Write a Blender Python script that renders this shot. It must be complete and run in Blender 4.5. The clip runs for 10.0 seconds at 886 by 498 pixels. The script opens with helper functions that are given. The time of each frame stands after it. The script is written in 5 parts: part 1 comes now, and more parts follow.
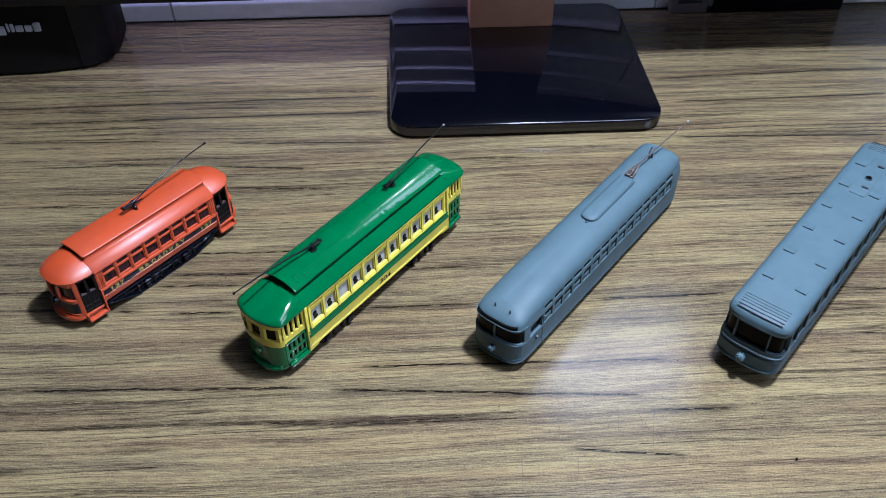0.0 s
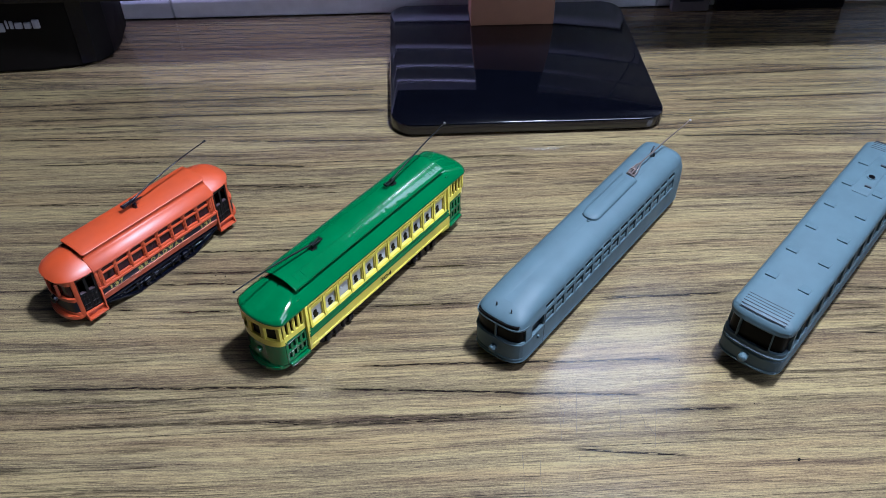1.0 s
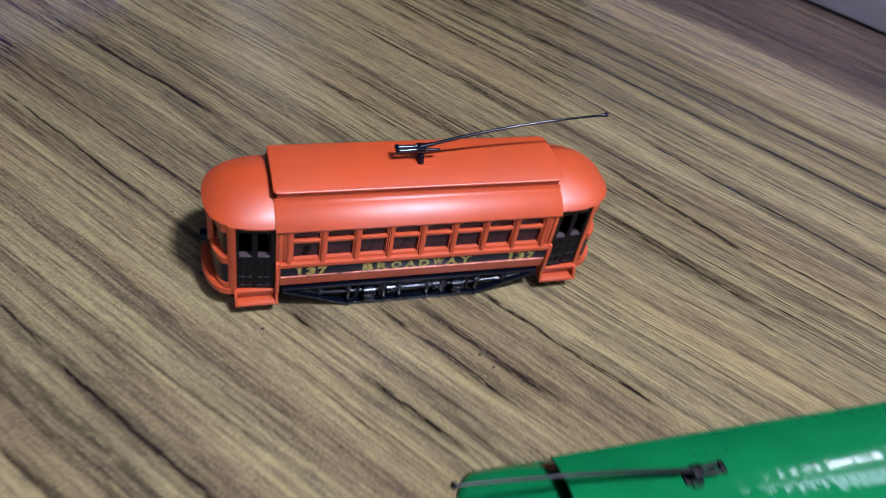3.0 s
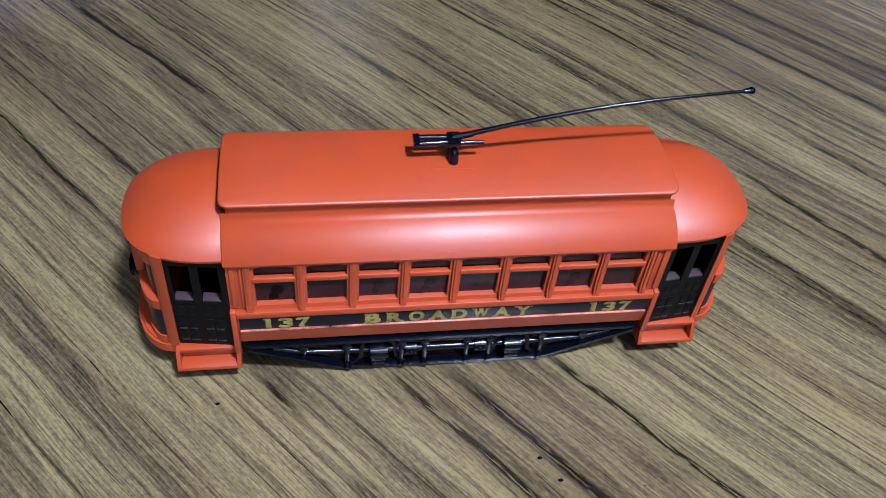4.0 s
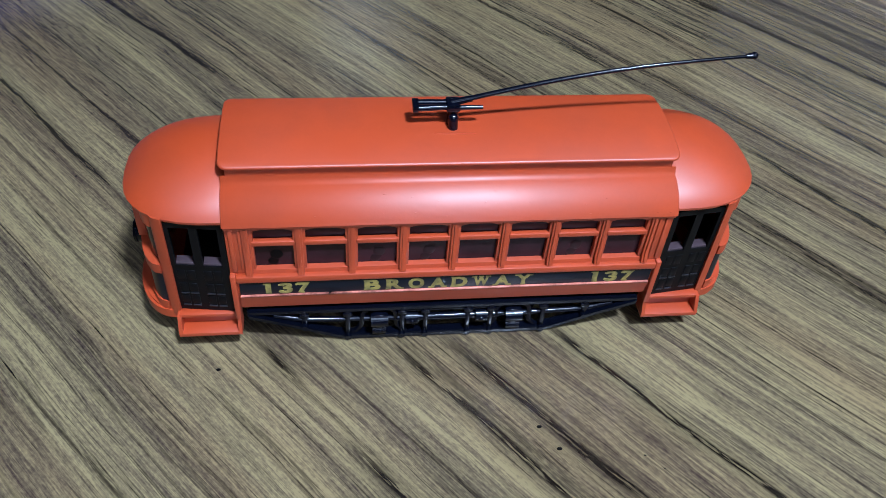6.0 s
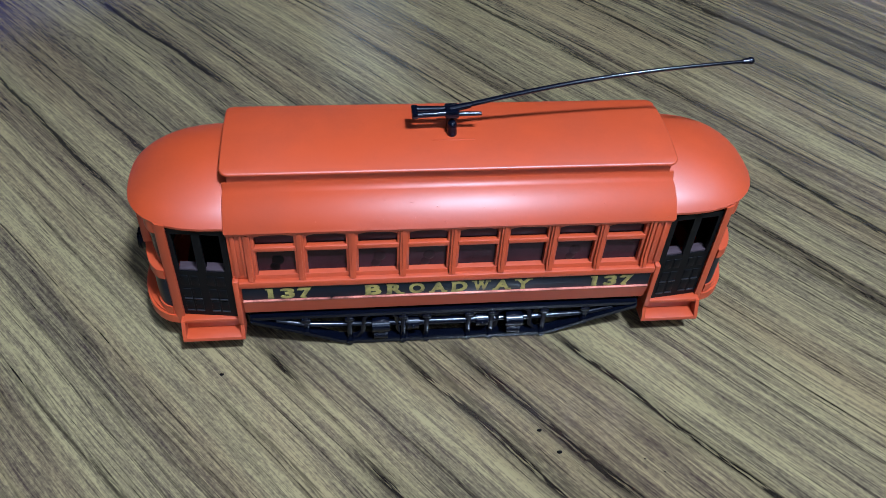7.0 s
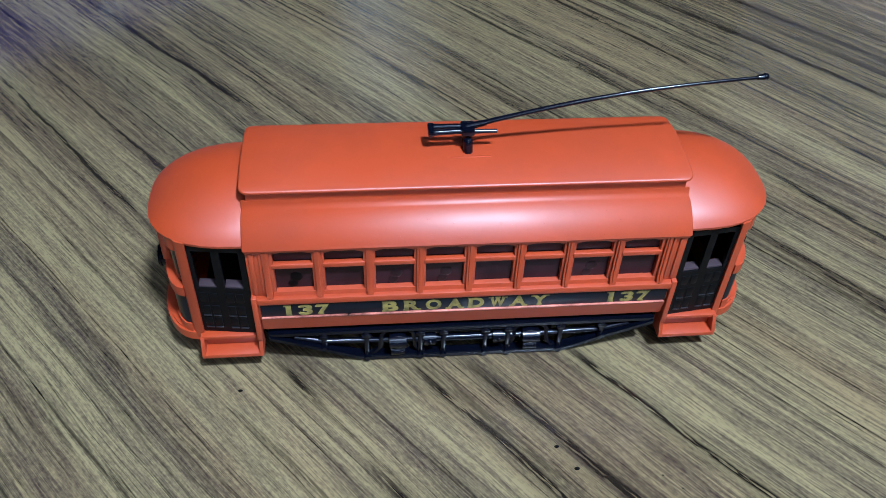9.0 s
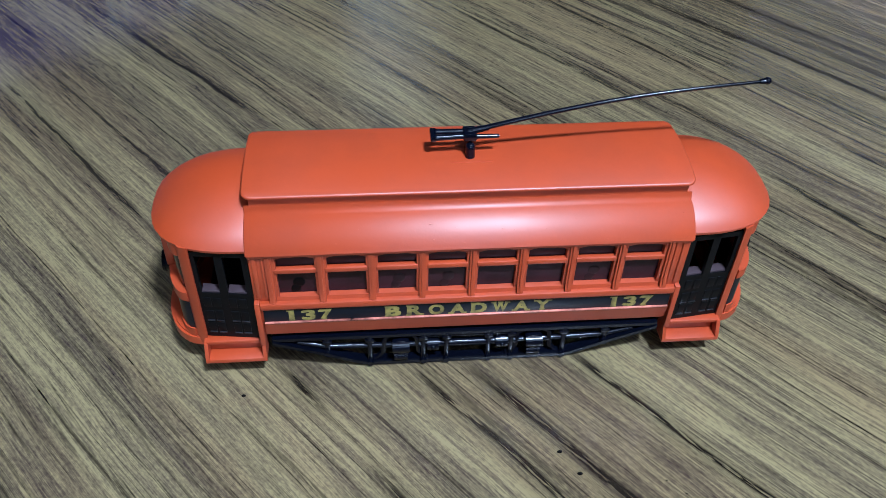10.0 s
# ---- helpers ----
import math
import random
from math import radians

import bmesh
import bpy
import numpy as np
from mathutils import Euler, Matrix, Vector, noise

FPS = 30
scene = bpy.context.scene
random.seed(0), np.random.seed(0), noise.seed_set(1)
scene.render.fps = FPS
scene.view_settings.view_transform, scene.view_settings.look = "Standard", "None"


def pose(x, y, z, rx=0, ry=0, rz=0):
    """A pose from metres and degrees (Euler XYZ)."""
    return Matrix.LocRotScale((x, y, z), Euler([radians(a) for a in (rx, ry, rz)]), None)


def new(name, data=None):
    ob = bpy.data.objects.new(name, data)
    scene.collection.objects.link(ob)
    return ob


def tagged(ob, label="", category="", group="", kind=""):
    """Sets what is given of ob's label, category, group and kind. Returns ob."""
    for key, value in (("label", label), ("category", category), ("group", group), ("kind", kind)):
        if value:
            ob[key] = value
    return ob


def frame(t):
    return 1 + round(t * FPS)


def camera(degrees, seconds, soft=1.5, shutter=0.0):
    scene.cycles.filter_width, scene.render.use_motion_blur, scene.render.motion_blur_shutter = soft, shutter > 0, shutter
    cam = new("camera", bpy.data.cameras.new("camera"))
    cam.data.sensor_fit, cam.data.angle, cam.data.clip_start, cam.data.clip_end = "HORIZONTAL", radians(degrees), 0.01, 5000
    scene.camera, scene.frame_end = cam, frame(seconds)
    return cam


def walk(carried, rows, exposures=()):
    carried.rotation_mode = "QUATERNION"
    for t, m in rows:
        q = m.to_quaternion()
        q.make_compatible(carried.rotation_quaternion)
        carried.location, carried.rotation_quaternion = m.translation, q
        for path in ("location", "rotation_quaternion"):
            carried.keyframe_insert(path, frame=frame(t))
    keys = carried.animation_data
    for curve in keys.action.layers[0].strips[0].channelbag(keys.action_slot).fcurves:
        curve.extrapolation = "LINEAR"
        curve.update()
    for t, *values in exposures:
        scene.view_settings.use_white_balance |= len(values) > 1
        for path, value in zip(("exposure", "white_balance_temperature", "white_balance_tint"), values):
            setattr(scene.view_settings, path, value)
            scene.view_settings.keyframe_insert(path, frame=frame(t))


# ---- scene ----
# Metres; the orange trolley stands at the origin, along x. Rows: seconds, eye, turn in degrees.
cam = camera(55.0, 10.0, soft=0.7, shutter=0.4)
PATH = [
    (0, -0.1875, -0.3694, 0.3547, 47.50, 0.20, -52.27),
    (0.5, -0.1867, -0.3681, 0.3539, 47.40, 0.18, -52.29),
    (1, -0.1866, -0.3675, 0.3533, 47.39, 0.10, -52.24),
    (1.5, -0.1775, -0.3568, 0.3445, 47.16, -0.10, -52.13),
    (1.8, -0.1622, -0.3229, 0.3255, 46.98, -2.56, -50.35),
    (2, -0.1389, -0.3032, 0.2988, 46.77, -2.84, -44.63),
    (2.2, -0.1283, -0.2733, 0.2756, 46.76, -4.00, -38.06),
    (2.3, -0.1232, -0.2589, 0.2687, 46.46, -4.74, -34.22),
    (2.5, -0.1061, -0.2329, 0.2449, 46.28, -5.18, -26.78),
    (2.6, -0.0994, -0.2264, 0.2361, 46.42, -6.24, -23.28),
    (2.8, -0.0842, -0.2034, 0.2155, 45.63, -8.85, -18.25),
    (3, -0.0628, -0.1819, 0.1982, 44.97, -8.80, -14.03),
    (3.2, -0.0444, -0.1582, 0.1817, 44.49, -7.66, -11.24),
    (4.3, -0.0249, -0.1209, 0.1400, 44.47, -4.17, -7.31),
    (4.5, -0.0241, -0.1212, 0.1382, 44.39, -4.10, -7.18),
    (5, -0.0222, -0.1237, 0.1379, 44.56, -3.85, -6.47),
    (5.5, -0.0221, -0.1263, 0.1392, 44.65, -3.80, -6.26),
    (5.7, -0.0218, -0.1270, 0.1395, 44.71, -3.72, -6.20),
    (6.8, -0.0194, -0.1291, 0.1407, 45.21, -2.99, -5.83),
    (7, -0.0192, -0.1295, 0.1407, 45.35, -2.85, -5.75),
    (7.5, -0.0196, -0.1304, 0.1405, 45.78, -2.51, -5.54),
    (8, -0.0191, -0.1307, 0.1413, 46.00, -2.15, -5.23),
    (8.5, -0.0197, -0.1302, 0.1413, 46.25, -2.09, -5.20),
    (9, -0.0193, -0.1303, 0.1413, 46.48, -1.93, -5.09),
    (9.5, -0.0192, -0.1307, 0.1412, 46.73, -1.83, -5.03),
    (10, -0.0183, -0.1308, 0.1412, 46.93, -1.51, -4.76),
]
walk(cam, [(t, pose(x, y, z, rx, ry, rz)) for t, x, y, z, rx, ry, rz in PATH], exposures=[(0, -0.08, 6200, 11), (1.5, -0.08, 6250, 11), (2.3, -0.12, 6450, 12), (3.2, -0.02, 6550, 14), (4.3, -0.19, 6060, 8), (5.7, -0.19, 5800, 6), (6.8, -0.15, 5670, 2), (10, -0.15, 5670, 2)])
# ---- light ----
scene.view_settings.exposure = 0.0
world = bpy.data.worlds.new("room_air")
scene.world = world
world.use_nodes = True
world.node_tree.nodes["Background"].inputs["Color"].default_value = (0.8, 0.88, 1.0, 1)
world.node_tree.nodes["Background"].inputs["Strength"].default_value = 0.01


def facing(eye, target):
    """A pose at eye that looks at target, its long side along x."""
    z = (Vector(eye) - Vector(target)).normalized()
    x = (Vector((1, 0, 0)) - z * z.x).normalized()
    m = Matrix((x, z.cross(x), z)).transposed().to_4x4()
    m.translation = eye
    return m


def area_lamp(name, eye, target, size_x, size_y, watts, colour):
    data = bpy.data.lights.new(name, "AREA")
    data.shape, data.size, data.size_y = "RECTANGLE", size_x, size_y
    data.energy, data.color = watts, colour
    ob = new(name, data)
    ob.matrix_world = facing(eye, target)
    return ob


KEY = (0.155, -0.34, 0.76)
area_lamp("pendant_lamp_light", KEY, (0.10, -0.15, 0), 0.08, 0.055, 20.4, (0.706, 0.797, 1.0))
# Unseen strip, added to light the slats and tint the shaded desk.
bias = bpy.data.lights.new("slat_fill_light", "AREA")
bias.shape, bias.size, bias.size_y, bias.energy, bias.color = "RECTANGLE", 0.38, 0.008, 0.8, (0.52, 0.50, 1.0)
new("slat_fill_light", bias).matrix_world = pose(0, 0, 0, 0, 0, -49.4) @ pose(0.04, 0.2985, 0.190, 0, 0, 0)

# ---- materials ----
def srgb(r, g, b):
    f = lambda c: c / 12.92 if c <= 0.04045 else ((c + 0.055) / 1.055) ** 2.4
    return (f(r / 255), f(g / 255), f(b / 255), 1)


def material(name):
    m = bpy.data.materials.new(name)
    m.use_nodes = True
    return m, m.node_tree.nodes, m.node_tree.links, m.node_tree.nodes["Principled BSDF"]


def coated(name, colour, rough=0.35, metal=0.0, vary=0.12, scale=300.0, bump=0.04, spec=0.5, coat=0.0, grime=None, fine=2500.0):
    """Paint, plastic or metal with mottling at two scales, uneven gloss and fine relief."""
    m, n, l, b = material(name)
    co = n.new("ShaderNodeTexCoord")
    big, small = n.new("ShaderNodeTexNoise"), n.new("ShaderNodeTexNoise")
    big.inputs["Scale"].default_value, small.inputs["Scale"].default_value = scale * 0.25, fine
    big.inputs["Detail"].default_value, small.inputs["Detail"].default_value = 4, 3
    l.new(co.outputs["Object"], big.inputs["Vector"]), l.new(co.outputs["Object"], small.inputs["Vector"])
    mix = n.new("ShaderNodeMix")
    mix.data_type = "RGBA"
    dark = grime or tuple(c * (1 - 2.2 * vary) for c in colour[:3]) + (1,)
    mix.inputs["A"].default_value, mix.inputs["B"].default_value = dark, tuple(min(1, c * (1 + vary * 0.5)) for c in colour[:3]) + (1,)
    ramp = n.new("ShaderNodeMapRange")
    ramp.inputs["From Min"].default_value, ramp.inputs["From Max"].default_value = 0.22, 0.6
    add = n.new("ShaderNodeMath")
    add.operation = "MULTIPLY_ADD"
    l.new(small.outputs["Fac"], add.inputs[0])
    add.inputs[1].default_value = 0.25
    l.new(big.outputs["Fac"], add.inputs[2])
    sub = n.new("ShaderNodeMath")
    sub.operation = "SUBTRACT"
    l.new(add.outputs[0], sub.inputs[0])
    sub.inputs[1].default_value = 0.125
    l.new(sub.outputs[0], ramp.inputs["Value"])
    l.new(ramp.outputs[0], mix.inputs["Factor"])
    l.new(mix.outputs["Result"], b.inputs["Base Color"])
    gloss = n.new("ShaderNodeMapRange")
    gloss.inputs["To Min"].default_value, gloss.inputs["To Max"].default_value = rough * 1.25, rough * 0.8
    l.new(big.outputs["Fac"], gloss.inputs["Value"])
    l.new(gloss.outputs[0], b.inputs["Roughness"])
    b.inputs["Metallic"].default_value, b.inputs["Specular IOR Level"].default_value = metal, spec
    b.inputs["Coat Weight"].default_value, b.inputs["Coat Roughness"].default_value = coat, 0.12
    if bump:
        bn = n.new("ShaderNodeBump")
        bn.inputs["Strength"].default_value, bn.inputs["Distance"].default_value = bump, 0.0004
        l.new(add.outputs[0], bn.inputs["Height"])
        l.new(bn.outputs["Normal"], b.inputs["Normal"])
    return m


def glowing(name, colour, strength):
    m, n, l, b = material(name)
    b.inputs["Emission Color"].default_value, b.inputs["Emission Strength"].default_value = colour, strength
    return m


def wood(name):
    """Teak laminate: grain along local x, tan ground, brown bands, dark broken streaks and fine pores."""
    m, n, l, b = material(name)
    co = n.new("ShaderNodeTexCoord")

    def noise_at(sx, sy, detail=3.0, rough=0.55, shift=0.0, src=None):
        mp, tx = n.new("ShaderNodeMapping"), n.new("ShaderNodeTexNoise")
        mp.inputs["Scale"].default_value, mp.inputs["Location"].default_value = (sx, sy, 1), (shift, shift * 0.7, shift)
        tx.inputs["Scale"].default_value, tx.inputs["Detail"].default_value, tx.inputs["Roughness"].default_value = 1.0, detail, rough
        l.new(src or co.outputs["Object"], mp.inputs["Vector"])
        l.new(mp.outputs[0], tx.inputs["Vector"])
        return tx.outputs["Fac"]

    def math(op, a, c=None, d=None):
        k = n.new("ShaderNodeMath")
        k.operation = op
        for i, v in enumerate((a, c, d)):
            if v is None:
                continue
            if isinstance(v, (int, float)):
                k.inputs[i].default_value = v
            else:
                l.new(v, k.inputs[i])
        return k.outputs[0]

    def ramp(v, lo, hi, t0=0.0, t1=1.0):
        k = n.new("ShaderNodeMapRange")
        k.interpolation_type = "SMOOTHSTEP"
        for s, x in zip(("From Min", "From Max", "To Min", "To Max"), (lo, hi, t0, t1)):
            k.inputs[s].default_value = x
        l.new(v, k.inputs["Value"])
        return k.outputs[0]

    # gentle wander of the grain
    sep, comb = n.new("ShaderNodeSeparateXYZ"), n.new("ShaderNodeCombineXYZ")
    l.new(co.outputs["Object"], sep.inputs[0])
    wander = math("MULTIPLY_ADD", noise_at(3.5, 7.0, 2.0, 0.5, 3.1), 0.016, -0.008)
    ripple = math("MULTIPLY_ADD", noise_at(34.0, 70.0, 2.0, 0.5, 7.7), 0.0012, -0.0006)
    across = math("ADD", math("ADD", sep.outputs["Y"], wander), ripple)
    l.new(sep.outputs["X"], comb.inputs["X"]), l.new(sep.outputs["Z"], comb.inputs["Z"])
    l.new(across, comb.inputs["Y"])
    src = comb.outputs[0]
    broad = ramp(noise_at(2.0, 26.0, 2.0, 0.5, 9.0, src), 0.30, 0.70)
    band = ramp(noise_at(5.0, 120.0, 3.0, 0.55, 1.7, src), 0.34, 0.62)
    stripe = ramp(noise_at(12.0, 340.0, 3.0, 0.6, 27.0, src), 0.32, 0.64)
    fibre = ramp(noise_at(30.0, 900.0, 3.0, 0.6, 5.0, src), 0.30, 0.70)
    thread = ramp(noise_at(150.0, 2600.0, 2.0, 0.6, 31.0, src), 0.32, 0.68)
    hue = ramp(noise_at(5.0, 70.0, 3.0, 0.55, 61.0, src), 0.40, 0.66, 0.0, 0.9)
    broken = noise_at(120.0, 1300.0, 2.0, 0.65, 2.0, src)
    pore = noise_at(60.0, 1900.0, 1.0, 0.5, 13.0, src)
    speck = noise_at(800.0, 1500.0, 2.0, 0.6, 17.0)
    tone = math("ADD", math("MULTIPLY", band, 0.26), math("ADD", math("MULTIPLY", broad, 0.10), math("MULTIPLY", fibre, 0.30)))
    tone = math("ADD", tone, math("MULTIPLY_ADD", stripe, 0.20, math("MULTIPLY", thread, 0.28)))
    tone = math("ADD", tone, math("MULTIPLY_ADD", speck, 0.7, -0.40))
    cr = n.new("ShaderNodeValToRGB")
    els = cr.color_ramp.elements
    els[0].position, els[0].color = 0.06, WOOD[0]
    els[1].position, els[1].color = 0.84, WOOD[3]
    for p, c in ((0.26, WOOD[1]), (0.50, WOOD[2])):
        e = els.new(p)
        e.color = c
    l.new(tone, cr.inputs["Fac"])
    # long thin lines along the grain
    dark = None
    for sx, sy, shift, thin, depth in ((1.2, 60.0, 51.0, 0.014, 0.78), (2.4, 150.0, 67.0, 0.020, 0.66), (4.0, 330.0, 83.0, 0.034, 0.48)):
        off = math("ABSOLUTE", math("SUBTRACT", noise_at(sx, sy, 1.5, 0.5, shift, src), 0.5))
        here = ramp(noise_at(6.0, 45.0, 2.0, 0.5, shift + 5, src), 0.45, 0.56)
        line = math("MULTIPLY", ramp(off, 0.0, thin, depth, 0.0), math("MULTIPLY", here, ramp(broken, 0.36, 0.50, 0.25, 1.0)))
        dark = line if dark is None else math("MAXIMUM", dark, line)
    # single dark veins, each in a browner streak
    true_across = math("ADD", sep.outputs["Y"], math("MULTIPLY", ripple, 2.2))
    for i, (x0, x1, y0, y1) in enumerate(VEINS):
        half, depth = 0.00060 + 0.00006 * (i * 37 % 10), 0.88 + 0.012 * (i * 53 % 10)
        slope = (y1 - y0) / (x1 - x0)
        mid = math("MULTIPLY_ADD", sep.outputs["X"], slope, y0 - slope * x0)
        off = math("ABSOLUTE", math("SUBTRACT", true_across, mid))
        line = math("MULTIPLY", ramp(off, half * 0.4, half * 1.6, depth, 0.0), ramp(broken, 0.38, 0.48, 0.30, 1.0))
        line = math("MAXIMUM", line, ramp(off, half, half * 5.0, 0.30, 0.0))
        ends = math("MULTIPLY", ramp(sep.outputs["X"], x0 - 0.006, x0 + 0.012), ramp(sep.outputs["X"], x1 - 0.012, x1 + 0.006, 1.0, 0.0))
        dark = math("MAXIMUM", dark, math("MULTIPLY", line, ends))
    ticks = ramp(pore, 0.62, 0.72, 0.0, 0.38)
    amount = math("MINIMUM", math("ADD", dark, ticks), 0.95)
    mix = n.new("ShaderNodeMix")
    mix.data_type = "RGBA"
    l.new(amount, mix.inputs["Factor"])
    tint = n.new("ShaderNodeMix")
    tint.data_type, tint.blend_type = "RGBA", "MULTIPLY"
    l.new(hue, tint.inputs["Factor"])
    l.new(cr.outputs["Color"], tint.inputs["A"])
    tint.inputs["B"].default_value = (0.93, 0.86, 0.86, 1)
    l.new(tint.outputs["Result"], mix.inputs["A"])
    mix.inputs["B"].default_value = WOOD[4]
    l.new(mix.outputs["Result"], b.inputs["Base Color"])
    scuff = noise_at(90.0, 70.0, 4.0, 0.65, 40.0)
    l.new(math("MULTIPLY_ADD", scuff, 0.10, math("MULTIPLY_ADD", fibre, 0.04, 0.10)), b.inputs["Roughness"])
    b.inputs["Specular IOR Level"].default_value = 0.5
    bn = n.new("ShaderNodeBump")
    bn.inputs["Strength"].default_value, bn.inputs["Distance"].default_value = 0.08, 0.0003
    l.new(math("SUBTRACT", fibre, amount), bn.inputs["Height"])
    l.new(bn.outputs["Normal"], b.inputs["Normal"])
    return m


# start and end along the grain, place across it at both
VEINS = [
    (-0.092, -0.047, -0.0895, -0.0944), (-0.051, 0.1, -0.0943, -0.0998), (0.11, 0.277, -0.1015, -0.1141), (0.23, 0.291, -0.1438, -0.1519),
    (0.275, 0.322, -0.1234, -0.1251), (0.125, 0.297, -0.087, -0.0906), (0.127, 0.193, -0.0434, -0.0442), (0.261, 0.343, -0.0434, -0.0427),
    (0.016, 0.06, -0.0420, -0.0440), (-0.017, 0.004, -0.0388, -0.0406), (-0.16, -0.076, -0.0318, -0.0352), (0.004, 0.062, -0.0196, -0.0209),
    (-0.202, -0.173, -0.0133, -0.0128), (0.156, 0.195, -0.0126, -0.0128), (0.012, 0.070, -0.0105, -0.0121), (0.022, 0.095, 0.0080, 0.0061),
    (-0.191, -0.095, 0.0109, 0.0122), (0.023, 0.092, 0.0967, 0.0904), (0.349, 0.502, 0.1139, 0.109), (0.029, 0.139, 0.1238, 0.1191),
    (-0.134, -0.016, 0.1328, 0.1284), (-0.122, 0.137, 0.1564, 0.1585), (0.361, 0.525, 0.16, 0.162), (-0.149, 0.139, 0.1767, 0.18),
    (0.354, 0.542, 0.1938, 0.1996),
]
WOOD = [srgb(56, 45, 40), srgb(78, 67, 52), srgb(100, 88, 65), srgb(132, 118, 84), srgb(13, 9, 10)]
M_WOOD = wood("teak_laminate")
M_ORANGE = coated("orange_plastic", (0.34, 0.040, 0.0070, 1), rough=0.47, vary=0.06, bump=0.12, spec=0.78, fine=1400.0)
M_BLACK = coated("black_plastic", (0.0014, 0.0019, 0.0048, 1), rough=0.17, vary=0.1, bump=0.12, spec=0.28)
M_DOOR = coated("black_door_plastic", (0.0018, 0.0018, 0.0022, 1), rough=0.45, vary=0.1, bump=0.03, spec=0.15)
# Pale colour paints the highlight along the rounded bead.
M_EDGE = coated("orange_edge_highlight", (0.46, 0.15, 0.11, 1), rough=0.22, vary=0.5, scale=900.0, bump=0.1, spec=0.9)
# Lighter than the door: paints the lit lower edges of its panels.
M_LIP = coated("lit_door_edge", (0.014, 0.014, 0.017, 1), rough=0.3, vary=0.4, scale=1500.0, spec=0.5)
M_NAVY = coated("dark_navy_band", (0.003, 0.005, 0.010, 1), rough=0.35, vary=0.1, spec=0.25)
M_GOLD = coated("gold_print", (0.24, 0.185, 0.045, 1), rough=0.45, vary=0.3, scale=2400.0, fine=5000.0, grime=(0.03, 0.025, 0.015, 1))
M_SMOKE = coated("smoky_window_film", (0.026, 0.0082, 0.0105, 1), spec=0.2, rough=0.2, vary=0.25, scale=600.0, bump=0.02)
M_DARKBLOB = coated("dark_print", (0.001, 0.001, 0.001, 1), rough=0.5, spec=0.1)
M_FAINT = coated("faint_print", (0.014, 0.006, 0.007, 1), rough=0.35, spec=0.2)
M_GREEN = coated("glossy_green_enamel", (0.0005, 0.080, 0.024, 1), rough=0.07, vary=0.06, bump=0.24, coat=0.0, spec=0.5, fine=700.0)
M_YELLOW = coated("yellow_enamel", (0.50, 0.42, 0.060, 1), rough=0.3, vary=0.08, bump=0.06, spec=0.3)
M_FILM = coated("grey_white_card", (0.30, 0.31, 0.30, 1), rough=0.4, vary=0.08)
M_PRIMER = coated("grey_primer", (0.047, 0.083, 0.097, 1), rough=0.58, vary=0.06, bump=0.08, spec=0.35)
# Darkened primer: shade of the louvre grooves; also dark seams and fittings.
M_GROOVE = coated("dark_fittings_and_groove_shade", (0.0165, 0.0195, 0.0225, 1), rough=0.85, vary=0.05)
# Glazing black; also paints the shade in the deck gap and sign slot.
M_VOID = coated("black_glass_and_gap_shade", (0.0012, 0.0012, 0.0015, 1), rough=0.3, vary=0.1, bump=0.0, spec=0.06)
M_BRASS = coated("dull_brown_metal", (0.16, 0.125, 0.11, 1), rough=0.35, metal=0.7, vary=0.25)
M_STEEL = coated("steel_wire", (0.35, 0.33, 0.32, 1), rough=0.35, metal=0.9, vary=0.2)
M_GLOSSBLACK = coated("glossy_black_acrylic", (0.0012, 0.0014, 0.0028, 1), rough=0.05, vary=0.1, bump=0.0, spec=0.95)
M_COPPER = coated("brown_satin_column", (0.46, 0.22, 0.125, 1), rough=0.35, vary=0.04)
M_SPEAKER = coated("black_speaker_shell", (0.0026, 0.0020, 0.0018, 1), rough=0.5, vary=0.2, bump=0.15, spec=0.12)
M_WHITE = coated("off_white_slat", (0.78, 0.81, 0.84, 1), rough=0.45, vary=0.05)
M_WALL = coated("painted_wall", (0.045, 0.048, 0.06, 1), rough=0.8, vary=0.06, scale=20.0)
M_FLOOR = coated("floor_covering", (0.10, 0.09, 0.085, 1), rough=0.7, vary=0.15, scale=20.0)
M_CEIL = coated("ceiling_paint", (0.07, 0.072, 0.08, 1), rough=0.85, vary=0.04, scale=20.0)
M_PURPLE = coated("purple_blue_foil", (0.045, 0.0375, 0.18, 1), rough=0.18, vary=0.3, bump=0.2, scale=120.0)
M_TAUPE = coated("taupe_card", (0.0975, 0.07875, 0.075, 1), rough=0.5, vary=0.1)
M_LEDGE = coated("dark_plum_plastic", (0.045, 0.030, 0.034, 1), rough=0.35, vary=0.1)
M_LOGO = coated("pale_print_and_highlight", (0.315, 0.3225, 0.3525, 1), rough=0.4)
M_SCREEN = coated("dark_screen", (0.01, 0.01, 0.012, 1), rough=0.2)
M_SCRATCH = coated("scratch_in_laminate", (0.06, 0.052, 0.045, 1), rough=0.8, spec=0.1)
M_CRUMB = coated("dark_crumb", (0.003, 0.0025, 0.002, 1), rough=0.9, spec=0.1)
M_DIFF_WARM = glowing("lit_ceiling_diffuser", (1.0, 0.97, 0.93, 1), 4.0)
M_PICTURE, pn, pl, pb = material("lit_screen_picture")
pb.inputs["Base Color"].default_value, pb.inputs["Emission Color"].default_value = (0.01, 0.01, 0.012, 1), (0.60, 0.72, 1.0, 1)
pco, psep, pfade, pcloud = pn.new("ShaderNodeTexCoord"), pn.new("ShaderNodeSeparateXYZ"), pn.new("ShaderNodeMapRange"), pn.new("ShaderNodeTexNoise")
